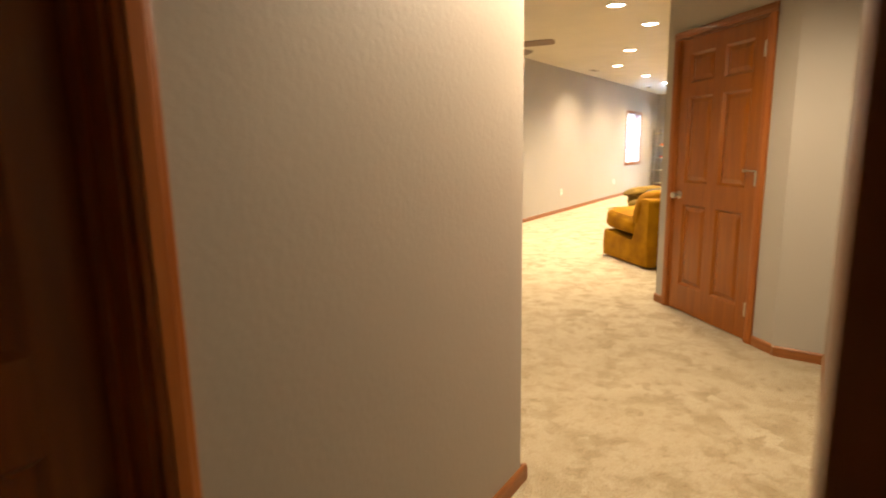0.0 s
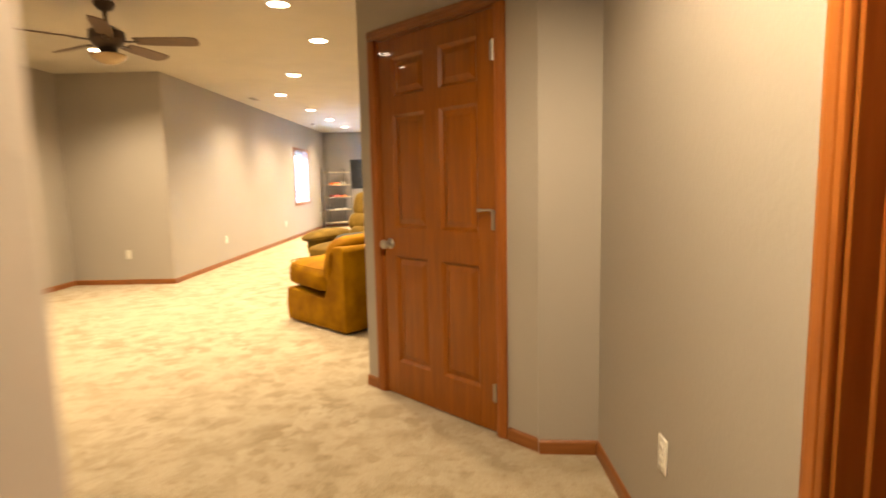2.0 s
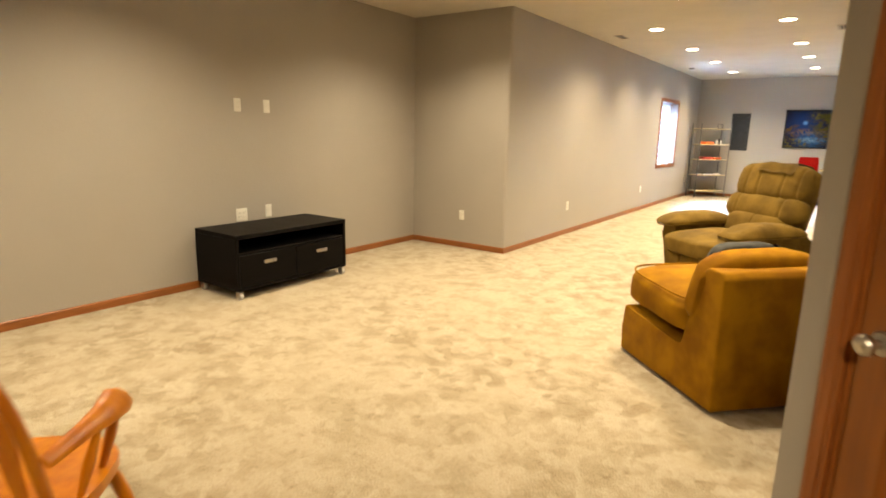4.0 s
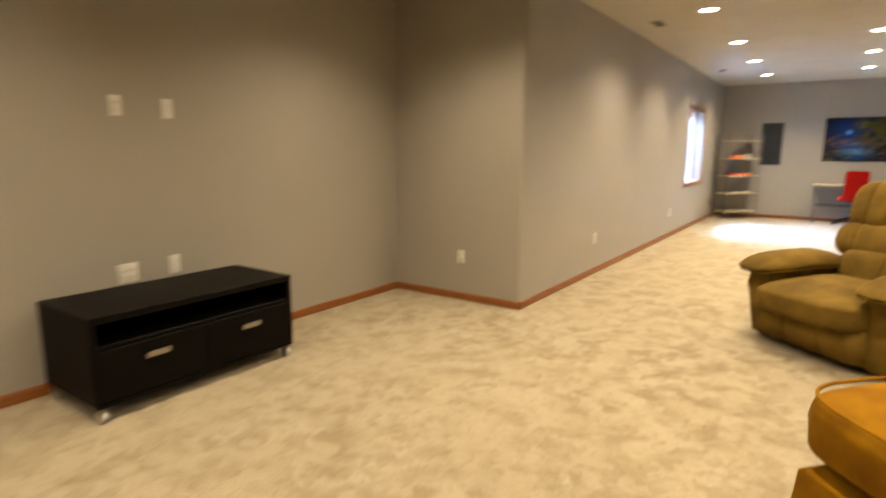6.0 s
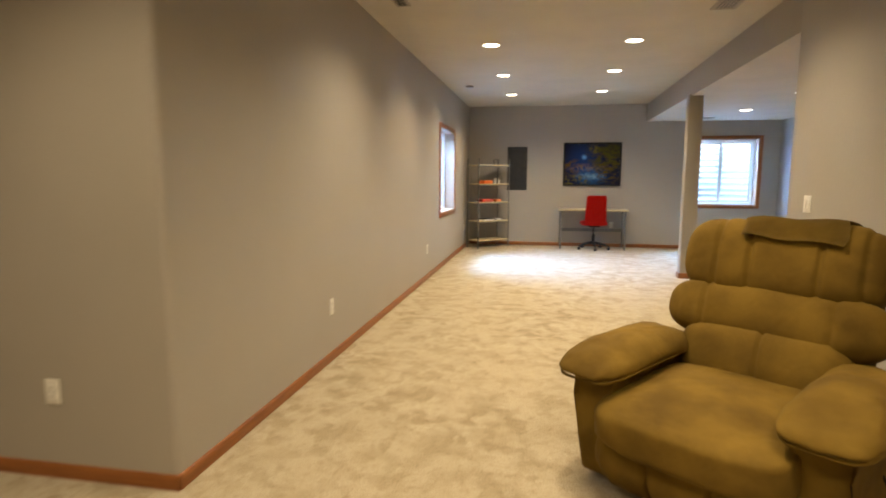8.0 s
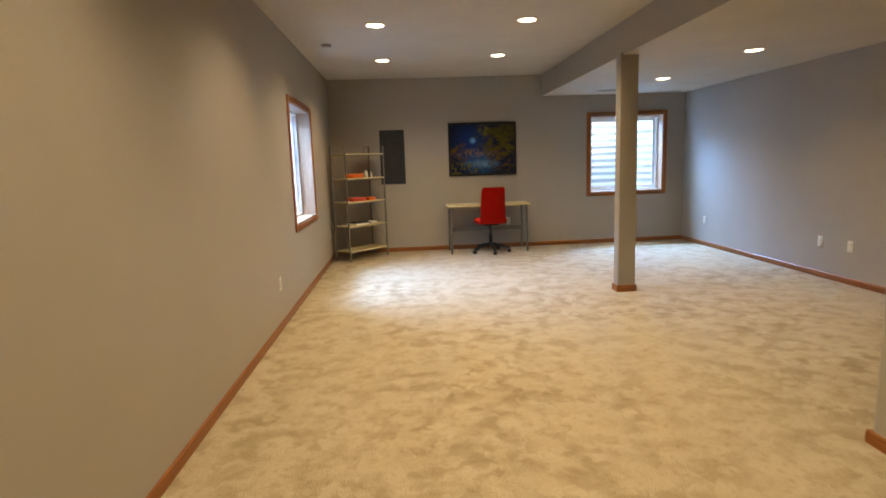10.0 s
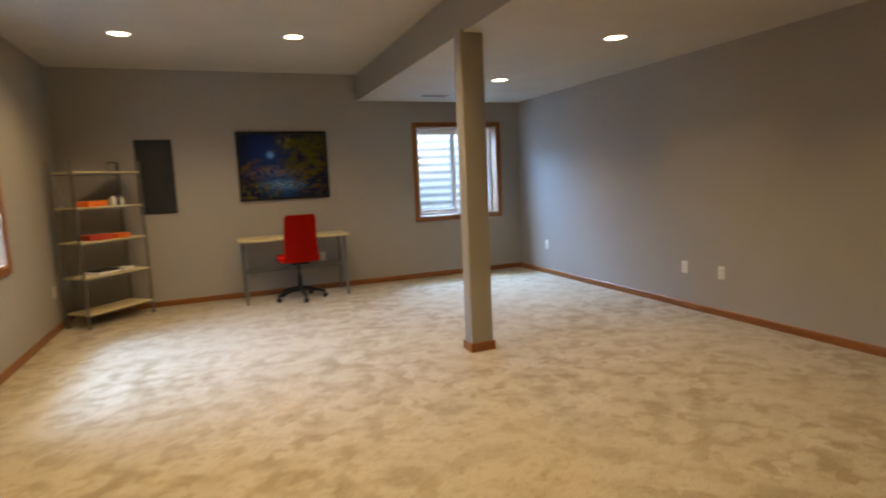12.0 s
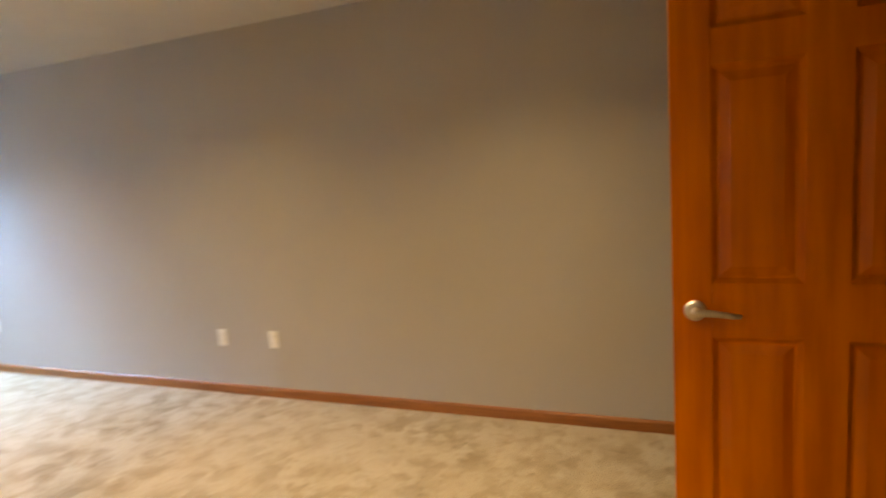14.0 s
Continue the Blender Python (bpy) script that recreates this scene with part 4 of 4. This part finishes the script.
            loop.append((s * 0.425 + ca * 0.146, -0.150 + sa * 0.398, 0.511 - 0.022 * max(0.0, -sa) ** 3))
        tube(bm, loop, 0.006, 8)
        part("seam", bm, SUEDE, arm, smooth=60)
    tilt = Matrix.Translation((0, 0.165, 0.44)) @ pose(0, 0, 0, -16, 0, 0)
    bm = bmesh.new()
    box(bm, -0.38, 0.09, -0.10, 0.38, 0.22, 0.62, 0.05, 3, m=tilt)
    back = part("backrest", bm, SUEDE, top)

    def roll(nm, z, h, w, d, y, seams, depth, square, fold):
        """One stuffed tier of the back: a rounded bar, drawn in along upright seams and puckered beside them."""
        bm = bmesh.new()
        nu, nv = 120, 28
        rings = []
        for i in range(nu + 1):
            u = -1 + 2 * i / nu
            end = max(0.0, 1 - abs(u) ** 6) ** 0.5
            pinch = sum(math.exp(-((u - q) / 0.028) ** 2) for q in seams)
            near = sum(math.exp(-((u - q) / 0.16) ** 2) for q in seams)
            ring = []
            for k in range(nv):
                a = 2 * math.pi * k / nv
                ca, sa = math.copysign(abs(math.cos(a)) ** square, math.cos(a)), math.copysign(abs(math.sin(a)) ** square, math.sin(a))
                lump = 1 + 0.05 * noise.noise(Vector((u * 2.6 + z * 9, ca * 1.3, sa * 1.3))) + fold * (0.3 + near) * noise.noise(Vector((u * 8 + z * 5, ca * 1.4, sa * 2.0 + u * 3)))
                r = max(0.02, end) * lump * (1 - depth * pinch)
                ring.append(bm.verts.new(tilt @ Vector((u * w / 2, y + ca * d / 2 * r, z + sa * h / 2 * max(0.02, end) * lump * (1 - depth * 0.30 * pinch)))))
            rings.append(ring)
        for a, c in zip(rings, rings[1:]):
            for k in range(nv):
                bm.faces.new((a[k], a[(k + 1) % nv], c[(k + 1) % nv], c[k]))
        bm.faces.new(list(reversed(rings[0])))
        bm.faces.new(rings[-1])
        return part(nm, bm, SUEDE, back, smooth=70)

    roll("lumbar_roll", 0.070, 0.31, 0.72, 0.26, 0.03, (0.04,), 0.10, 0.74, 0.03)
    roll("middle_roll", 0.275, 0.28, 0.92, 0.24, 0.050, (-0.56, 0.56), 0.10, 0.74, 0.04)
    roll("head_roll", 0.530, 0.38, 0.86, 0.28, 0.075, (-0.56, -0.22, 0.42, 0.78), 0.12, 0.66, 0.022)
    # loose flap over the head, its lower edge lifted off the cloth
    bm = bmesh.new()
    flap = []
    for i in range(13):
        a = radians(17 + 118 * i / 12)
        ca, sa = math.copysign(abs(math.cos(a)) ** 0.66, math.cos(a)), abs(math.sin(a)) ** 0.66
        flap.append((0.075 - (0.152 + (0.012 if i == 0 else 0.0)) * ca, 0.530 + 0.203 * sa))
    rows = []
    for q in range(9):
        x = -0.140 + 0.40 * q / 8
        rows.append([bm.verts.new((x + 0.010 * math.sin(i), y - 0.004 * math.sin(q * 1.9), z + 0.006 * math.sin(q * 1.3 + i) - (0.018 * (q / 8) if i < 3 else 0.0))) for i, (y, z) in enumerate(flap)])
    for a, c in zip(rows, rows[1:]):
        for i in range(12):
            bm.faces.new((a[i], a[i + 1], c[i + 1], c[i]))
    bmesh.ops.solidify(bm, geom=bm.faces[:], thickness=0.010)
    bmesh.ops.transform(bm, matrix=tilt, verts=bm.verts[:])
    part("headrest_flap", bm, SUEDE, back, "loose cloth flap over the headrest", smooth=60)
    bm = bmesh.new()
    rod(bm, (0.508, 0.0, 0.40), (0.536, 0.0, 0.40), 0.020)
    tube(bm, [(0.532, 0.0, 0.40), (0.538, -0.06, 0.43), (0.540, -0.12, 0.455)], [0.014, 0.013, 0.010])
    part("release_lever", bm, BLACK, top, "black release lever")


recliner(pose(2.318, 0.470, 0, 0, 0, -38.3))
bm = bmesh.new()
tube(bm, [(2.70, 0.20, 0.30), (2.74, 0.13, 0.16), (2.74, 0.06, 0.02), (2.72, -0.05, 0.006), (2.80, -0.16, 0.006), (2.92, -0.10, 0.006), (3.02, 0.05, 0.006), (3.10, 0.12, 0.05), (3.14, 0.14, 0.30)], 0.005, 8)
solid("power_cord", bm, BLACK, "thin black power cord beside the recliner", "cord")
plate(on_wall(3.172, 0.14, 0.35, 90 - 1.8), "outlet")


# ---- mustard sectional seat ----
def sectional_seat(m):
    """Front faces local -y."""
    top = thing("sofa_section", m, "mustard velvet armless sofa section, worn at the edges", "sofa")
    hw = 0.34
    bm = bmesh.new()
    sweep_profile(bm, [(-0.42, 0.02), (-0.425, 0.16), (-0.415, 0.285), (-0.385, 0.305), (0.13, 0.245), (0.17, 0.26), (0.26, 0.66), (0.30, 0.69), (0.40, 0.69), (0.425, 0.66), (0.43, 0.02)], -hw, hw)
    bmesh.ops.bevel(bm, geom=bm.edges[:], offset=0.014, segments=3, profile=0.6, affect="EDGES")
    part("frame", bm, GOLD, top, smooth=45)
    tip = pose(0, 0, 0, -3, 0, 0)
    bm = bmesh.new()
    pillow(bm, (0, -0.165, 0.395), (2 * hw + 0.01, 0.72, 0.205), 4.0, tip, 0.03, 64, 24, 7.0)
    for v in bm.verts:
        # crowned top, and a tuck where the boxing folds round the front corners
        if v.co.z > 0.42:
            v.co.z += 0.045 * max(0.0, 1 - (v.co.x / hw) ** 2) * max(0.0, 1 - ((v.co.y + 0.165) / 0.37) ** 2)
        for sx in (-1, 1):
            q = (v.co.x - sx * (hw - 0.015)) ** 2 + (v.co.y + 0.50) ** 2
            fold = math.exp(-q / 0.0020)
            v.co.x -= sx * 0.040 * fold
            v.co.y += 0.040 * fold
    seat = part("seat_cushion", bm, GOLD, top)
    bm = bmesh.new()
    loop = []
    for i in range(49):
        a = 2 * math.pi * i / 48
        e = 0.5
        loop.append(tip @ Vector(((hw - 0.012) * math.copysign(abs(math.cos(a)) ** e, math.cos(a)), -0.165 + 0.347 * math.copysign(abs(math.sin(a)) ** e, math.sin(a)), 0.492)))
    tube(bm, loop, 0.006, 8)
    part("piping", bm, GOLD, seat, smooth=60)
    bm = bmesh.new()
    pillow(bm, (0, 0.0, 0.16), (2 * hw + 0.04, 0.17, 0.42), 3.4, Matrix.Translation((0, 0.185, 0.40)) @ pose(0, 0, 0, -14, 0, 0), 0.04, 36, 18, 5.0)
    part("back_cushion", bm, GOLD, top)


sectional_seat(pose(2.61, -2.13, 0, 0, 0, 227) @ Matrix.Diagonal((1.0, 1.04, 1.06, 1)))
bm = bmesh.new()
pillow(bm, (0, 0, 0), (0.42, 0.09, 0.30), 4.2, pose(2.61, -2.13, 0, 0, 0, 227) @ pose(-0.06, 0.035, 0.655, -14, 0, 0), 0.06, 28, 16, 4.0)
solid("cushion", bm, CHARCOAL, "dark charcoal cushion leaning on the mustard sofa back", "cushion")


# ---- rocking chair ----
def rocking_chair(m):
    """A bow-back rocker; front faces local -y."""
    top = thing("rocking_chair", m, "orange varnished bow-back wooden rocking chair with arrow slats", "rocking chair")
    bm = bmesh.new()
    pts = [(0.27 * math.copysign(abs(math.cos(a)) ** 0.7, math.cos(a)), 0.25 * math.copysign(abs(math.sin(a)) ** 0.7, math.sin(a))) for a in (2 * math.pi * i / 40 for i in range(40))]
    prism(bm, pts, 0.415, 0.452)
    bmesh.ops.bevel(bm, geom=[e for e in bm.edges if abs(e.verts[0].co.z - e.verts[1].co.z) < 1e-4], offset=0.012, segments=3, profile=0.5, affect="EDGES")
    part("seat", bm, ROCKER_WOOD, top, smooth=50)
    # the bow, leaning back
    def lean(x, z):
        return (x, 0.205 + (z - 0.44) * 0.30, z)
    bow = []
    for i in range(25):
        a = math.pi * i / 24
        z = 0.44 + 0.62 * math.sin(a) ** 0.62
        bow.append(lean(-0.245 * math.copysign(abs(math.cos(a)) ** 0.8, math.cos(a)) * (1 - 0.12 * (1 - math.sin(a))), z))
    bm = bmesh.new()
    tube(bm, bow, 0.0165, 12)
    part("bow", bm, ROCKER_WOOD, top, smooth=60)
    for k in range(5):
        f = (k - 2) / 2
        x0, x1 = f * 0.155, f * 0.185
        zt = 1.045 - 0.075 * f * f
        bm = bmesh.new()
        prof = ((0, 0.010), (0.05, 0.011), (0.30, 0.017), (0.60, 0.0265), (0.72, 0.029), (0.78, 0.024), (0.84, 0.010), (1.0, 0.008))
        front, rear = [], []
        for u, w in prof:
            c = Vector(lean(x0 + (x1 - x0) * u, 0.44 + (zt - 0.44) * u))
            front.append((bm.verts.new(c + Vector((-w, -0.006, 0))), bm.verts.new(c + Vector((w, -0.006, 0)))))
            rear.append((bm.verts.new(c + Vector((-w, 0.006, 0))), bm.verts.new(c + Vector((w, 0.006, 0)))))
        for i in range(len(prof) - 1):
            for q in ((front[i][0], front[i][1], front[i + 1][1], front[i + 1][0]), (rear[i][1], rear[i][0], rear[i + 1][0], rear[i + 1][1]),
                      (front[i][1], rear[i][1], rear[i + 1][1], front[i + 1][1]), (rear[i][0], front[i][0], front[i + 1][0], rear[i + 1][0])):
                bm.faces.new(q)
        bm.faces.new((front[0][0], rear[0][0], rear[0][1], front[0][1]))
        bm.faces.new((front[-1][1], rear[-1][1], rear[-1][0], front[-1][0]))
        part("slat", bm, ROCKER_WOOD, top)
    for s in (-1, 1):
        bm = bmesh.new()
        tube(bm, [(s * 0.245, 0.27, 0.655), (s * 0.275, 0.12, 0.660), (s * 0.295, 0.05, 0.665), (s * 0.305, -0.03, 0.674), (s * 0.305, -0.08, 0.664)], [0.020, 0.026, 0.036, 0.048, 0.034], 12, 0.36)
        part("arm", bm, ROCKER_WOOD, top, smooth=60)
        for y, h in ((0.10, 0.66), (-0.05, 0.668)):
            bm = bmesh.new()
            a, c = Vector((s * 0.235, y + 0.01, 0.44)), Vector((s * 0.298, y - 0.02, h))
            tube(bm, [a, a.lerp(c, 0.3), a.lerp(c, 0.5), a.lerp(c, 0.7), c], [0.010, 0.014, 0.017, 0.013, 0.009], 10)
            part("arm_post", bm, ROCKER_WOOD, top, smooth=60)
        feet = []
        for y, fy in ((-0.16, -0.235), (0.16, 0.215)):
            bm = bmesh.new()
            a, c = Vector((s * 0.19, y, 0.42)), Vector((s * 0.275, fy, 0.062 if y < 0 else 0.056))
            feet.append(c)
            tube(bm, [a, a.lerp(c, 0.25), a.lerp(c, 0.45), a.lerp(c, 0.6), a.lerp(c, 0.8), c], [0.016, 0.021, 0.024, 0.018, 0.021, 0.013], 12)
            part("leg", bm, ROCKER_WOOD, top, smooth=60)
        bm = bmesh.new()
        R = 1.15
        path = []
        for i in range(17):
            y = -0.36 + 0.88 * i / 16
            path.append((s * 0.275, y, R - math.sqrt(R * R - (y - 0.0) ** 2) + 0.022))
        tube(bm, path, [0.016] + [0.022] * 15 + [0.014], 10, 0.75)
        part("rocker", bm, ROCKER_WOOD, top, smooth=60)
        bm = bmesh.new()
        rod(bm, (s * 0.24, -0.21, 0.22), (s * 0.238, 0.19, 0.20), 0.010)
        part("stretcher", bm, ROCKER_WOOD, top)
    bm = bmesh.new()
    tube(bm, [(-0.24, -0.01, 0.21), (0, -0.01, 0.21), (0.24, -0.01, 0.21)], [0.009, 0.016, 0.009], 10)
    part("stretcher", bm, ROCKER_WOOD, top, smooth=60)


rocking_chair(pose(1.375, -5.12, 0, 0, 0, 225) @ Matrix.Diagonal((0.92, 0.90, 0.92, 1)))


# ---- corner shelf with its load ----
def shelf_unit(m):
    top = thing("shelf_unit", m, "grey steel five-tier shelving unit with pale boards", "shelf unit")
    W, D = 0.80, 0.34
    for x in (-W / 2 + 0.016, W / 2 - 0.016):
        for y in (-D / 2 + 0.016, D / 2 - 0.016):
            bm = bmesh.new()
            rod(bm, (x, y, 0.0), (x, y, 1.66), 0.0125, seg=12)
            turned(bm, [(0.020, 0.0), (0.020, 0.012), (0.013, 0.02)], Matrix.Translation((x, y, 0)), 12)
            part("upright", bm, STEEL, top)
    for z in (0.15, 0.51, 0.86, 1.20, 1.55):
        bm = bmesh.new()
        box(bm, -W / 2 + 0.03, -D / 2 + 0.005, z - 0.018, W / 2 - 0.03, D / 2 - 0.005, z, 0.003, 1)
        bd = part("shelf_board", bm, BOARD, top, "pale shelf board")
        bm = bmesh.new()
        for y in (-D / 2 + 0.012, D / 2 - 0.012):
            box(bm, -W / 2 + 0.02, y - 0.004, z - 0.030, W / 2 - 0.02, y + 0.004, z - 0.0185)
        part("shelf_rail", bm, STEEL, bd, "steel edge rail")
    for s in (-1, 1):
        for z0, z1 in ((0.18, 0.83), (0.88, 1.52)):
            bm = bmesh.new()
            rod(bm, (s * (W / 2 - 0.008), -D / 2 + 0.03, z0), (s * (W / 2 - 0.008), D / 2 - 0.03, z1), 0.003, seg=6)
            part("cross_brace", bm, STEEL, top)
    return top


SM = pose(0.43, 8.70, 0, 0, 0, 48)
shelf_unit(SM)


def lid_box(nm, mat, lab, cat, x, y, z, w, d, h, rz=0):
    bm = bmesh.new()
    box(bm, -w / 2, -d / 2, 0, w / 2, d / 2, h * 0.78, 0.006, 2)
    box(bm, -w / 2 - 0.004, -d / 2 - 0.004, h * 0.78, w / 2 + 0.004, d / 2 + 0.004, h, 0.004, 2)
    solid(nm, bm, mat, lab, cat, m=SM @ pose(x, y, z, 0, 0, rz))


lid_box("storage_box", ORANGE, "small orange plastic box on a shelf", "box", -0.10, -0.02, 1.20, 0.24, 0.16, 0.060, 6)
lid_box("storage_box", REDBOX, "flat red box on a shelf", "box", -0.08, 0.0, 0.86, 0.24, 0.20, 0.055, -8)
lid_box("storage_box", ORANGE, "flat orange box beside the red one", "box", 0.16, -0.02, 0.86, 0.18, 0.16, 0.045, 12)
for i, (x, z, mt, hh) in enumerate(((0.18, 1.20, PAPER, 0.10), (0.23, 1.20, CHARCOAL, 0.12), (0.27, 1.20, PAPER, 0.085))):
    bm = bmesh.new()
    turned(bm, [(0.026, 0.0), (0.028, 0.01), (0.028, hh * 0.75), (0.016, hh * 0.85), (0.016, hh)], seg=14)
    solid("jar", bm, mt, "small jar standing on a shelf", "jar", m=SM @ pose(x, 0.02, z), group="jars on the shelf")
for i, (x, w, d, h, mt, rz) in enumerate(((-0.06, 0.26, 0.20, 0.022, PAPER, 5), (-0.04, 0.24, 0.18, 0.018, CHARCOAL, -6), (0.20, 0.16, 0.14, 0.026, PAPER, 14))):
    z = 0.51 + (0.022 if i == 1 else 0.0)
    bm = bmesh.new()
    box(bm, -w / 2, -d / 2, 0.003, w / 2 - 0.004, d / 2, h - 0.003)
    box(bm, -w / 2 - 0.002, -d / 2 - 0.003, 0, w / 2, d / 2 + 0.003, 0.003)
    box(bm, -w / 2 - 0.002, -d / 2 - 0.003, h - 0.003, w / 2, d / 2 + 0.003, h)
    solid("book", bm, mt, "book lying flat on a shelf", "book", m=SM @ pose(x, 0.0, z, 0, 0, rz), group="books on the shelf")
bm = bmesh.new()
for p0, p1 in (((-0.02, 0.05, 0), (-0.02, 0.05, 0.10)), ((0.10, 0.05, 0), (0.10, 0.05, 0.10)), ((-0.02, 0.05, 0.10), (0.10, 0.05, 0.10)), ((-0.05, 0.02, 0.003), (0.13, 0.02, 0.003))):
    rod(bm, p0, p1, 0.004, seg=8)
solid("wire_stand", bm, BLACK, "small black wire stand on the top shelf", "stand", m=SM @ pose(0.20, 0.0, 1.552))

# electrical panel
bm = bmesh.new()
box(bm, 0.75, FAR - 0.016, 1.07, 1.13, FAR + 0.001, 1.90, 0.003, 2)
ep = solid("electrical_panel", bm, PANEL_GREY, "dark grey steel electrical panel on the wall", "electrical panel")
bm = bmesh.new()
box(bm, 0.785, FAR - 0.024, 1.13, 1.095, FAR - 0.0165, 1.84, 0.003, 2)
dr = part("panel_door", bm, PANEL_GREY, ep)
bm = bmesh.new()
box(bm, 1.068, FAR - 0.029, 1.46, 1.083, FAR - 0.0245, 1.51, 0.002, 1)
part("latch", bm, BLACK, dr, "black latch")

# painting
pm = pose(1.828, FAR, 1.172)
pt = thing("painting", pm, "dark framed painting of a moonlit lake and golden trees", "painting")
bm = bmesh.new()
box(bm, 0.0, -0.030, 0.0, 1.04, -0.002, 0.79)
part("canvas", bm, PICTURE, pt, "painted canvas in blues and golds")
for bx in ((-0.012, -0.040, -0.012, 0.014, -0.001, 0.802), (1.026, -0.040, -0.012, 1.052, -0.001, 0.802), (0.014, -0.040, -0.012, 1.026, -0.001, 0.014), (0.014, -0.040, 0.776, 1.026, -0.001, 0.802)):
    bm = bmesh.new()
    box(bm, *bx, 0.003, 1)
    part("frame", bm, BLACK, pt, "thin black frame")


# ---- desk and office chair ----
def desk(m):
    top = thing("desk", m, "narrow desk with a pale top and grey steel legs", "desk")
    W, D, H = 1.25, 0.50, 0.735
    bm = bmesh.new()
    box(bm, -W / 2, -D / 2, H - 0.028, W / 2, D / 2, H, 0.006, 2)
    part("desktop", bm, BOARD, top, "pale wooden desktop")
    for s in (-1, 1):
        x = s * (W / 2 - 0.05)
        bm = bmesh.new()
        tube(bm, [(x, -D / 2 + 0.06, H - 0.028), (x, -D / 2 + 0.07, 0.40), (x, -D / 2 + 0.03, 0.03), (x, -D / 2 + 0.02, 0.0)], 0.017, 12)
        tube(bm, [(x, D / 2 - 0.06, H - 0.028), (x, D / 2 - 0.07, 0.40), (x, D / 2 - 0.03, 0.0)], 0.017, 12)
        rod(bm, (x, -D / 2 + 0.05, H - 0.045), (x, D / 2 - 0.05, H - 0.045), 0.013)
        part("leg", bm, STEEL, top, "bent steel tube leg", smooth=60)
    bm = bmesh.new()
    box(bm, -W / 2 + 0.06, D / 2 - 0.085, 0.30, W / 2 - 0.06, D / 2 - 0.070, 0.36, 0.003, 1)
    part("stretcher", bm, STEEL, top, "grey cross bar")


desk(pose(2.36, 8.84, 0))


def office_chair(m):
    """Front faces local -y."""
    top = thing("office_chair", m, "red office chair on a black five-star base", "office chair")
    bm = bmesh.new()
    pillow(bm, (0, -0.02, 0.485), (0.47, 0.45, 0.085), 4.5, None, 0.02, 32, 14)
    part("seat", bm, RED, top)
    bm = bmesh.new()
    n, k = 10, 14
    grid = []
    for j in range(k + 1):
        v = j / k
        half = 0.195 - 0.020 * v - (0.02 * max(0, v - 0.93) / 0.07)
        row = []
        for i in range(n + 1):
            u = -1 + 2 * i / n
            row.append(bm.verts.new((half * u, 0.235 - 0.035 * (1 - u * u) * -1 + 0.06 * v - 0.05 * math.sin(math.pi * v) * 0.5 - 0.035, 0.46 + 0.54 * v)))
        grid.append(row)
    for a, c in zip(grid, grid[1:]):
        for i in range(n):
            bm.faces.new((a[i], a[i + 1], c[i + 1], c[i]))
    bmesh.ops.solidify(bm, geom=bm.faces[:], thickness=0.035)
    part("backrest", bm, RED, top, smooth=60)
    bm = bmesh.new()
    rod(bm, (0, 0, 0.13), (0, 0, 0.28), 0.028)
    rod(bm, (0, 0, 0.28), (0, 0, 0.43), 0.016)
    box(bm, -0.10, -0.10, 0.42, 0.10, 0.12, 0.448, 0.008, 2)
    part("column", bm, BLACK, top)
    for i in range(5):
        a = radians(90 + 72 * i)
        d = Vector((math.cos(a), math.sin(a), 0))
        bm = bmesh.new()
        tube(bm, [d * 0.0 + Vector((0, 0, 0.13)), d * 0.12 + Vector((0, 0, 0.115)), d * 0.28 + Vector((0, 0, 0.075))], [0.030, 0.022, 0.014], 10)
        sp = part("base_spoke", bm, BLACK, top, smooth=60)
        bm = bmesh.new()
        side = Vector((-d.y, d.x, 0))
        c = d * 0.28 + Vector((0, 0, 0.0265))
        rod(bm, c - side * 0.022, c - side * 0.005, 0.026, seg=16)
        rod(bm, c + side * 0.005, c + side * 0.022, 0.026, seg=16)
        rod(bm, c, c + Vector((0, 0, 0.05)), 0.008)
        part("caster", bm, BLACK, sp, "black twin-wheel caster")


office_chair(pose(2.38, 8.66, 0, 0, 0, 184))
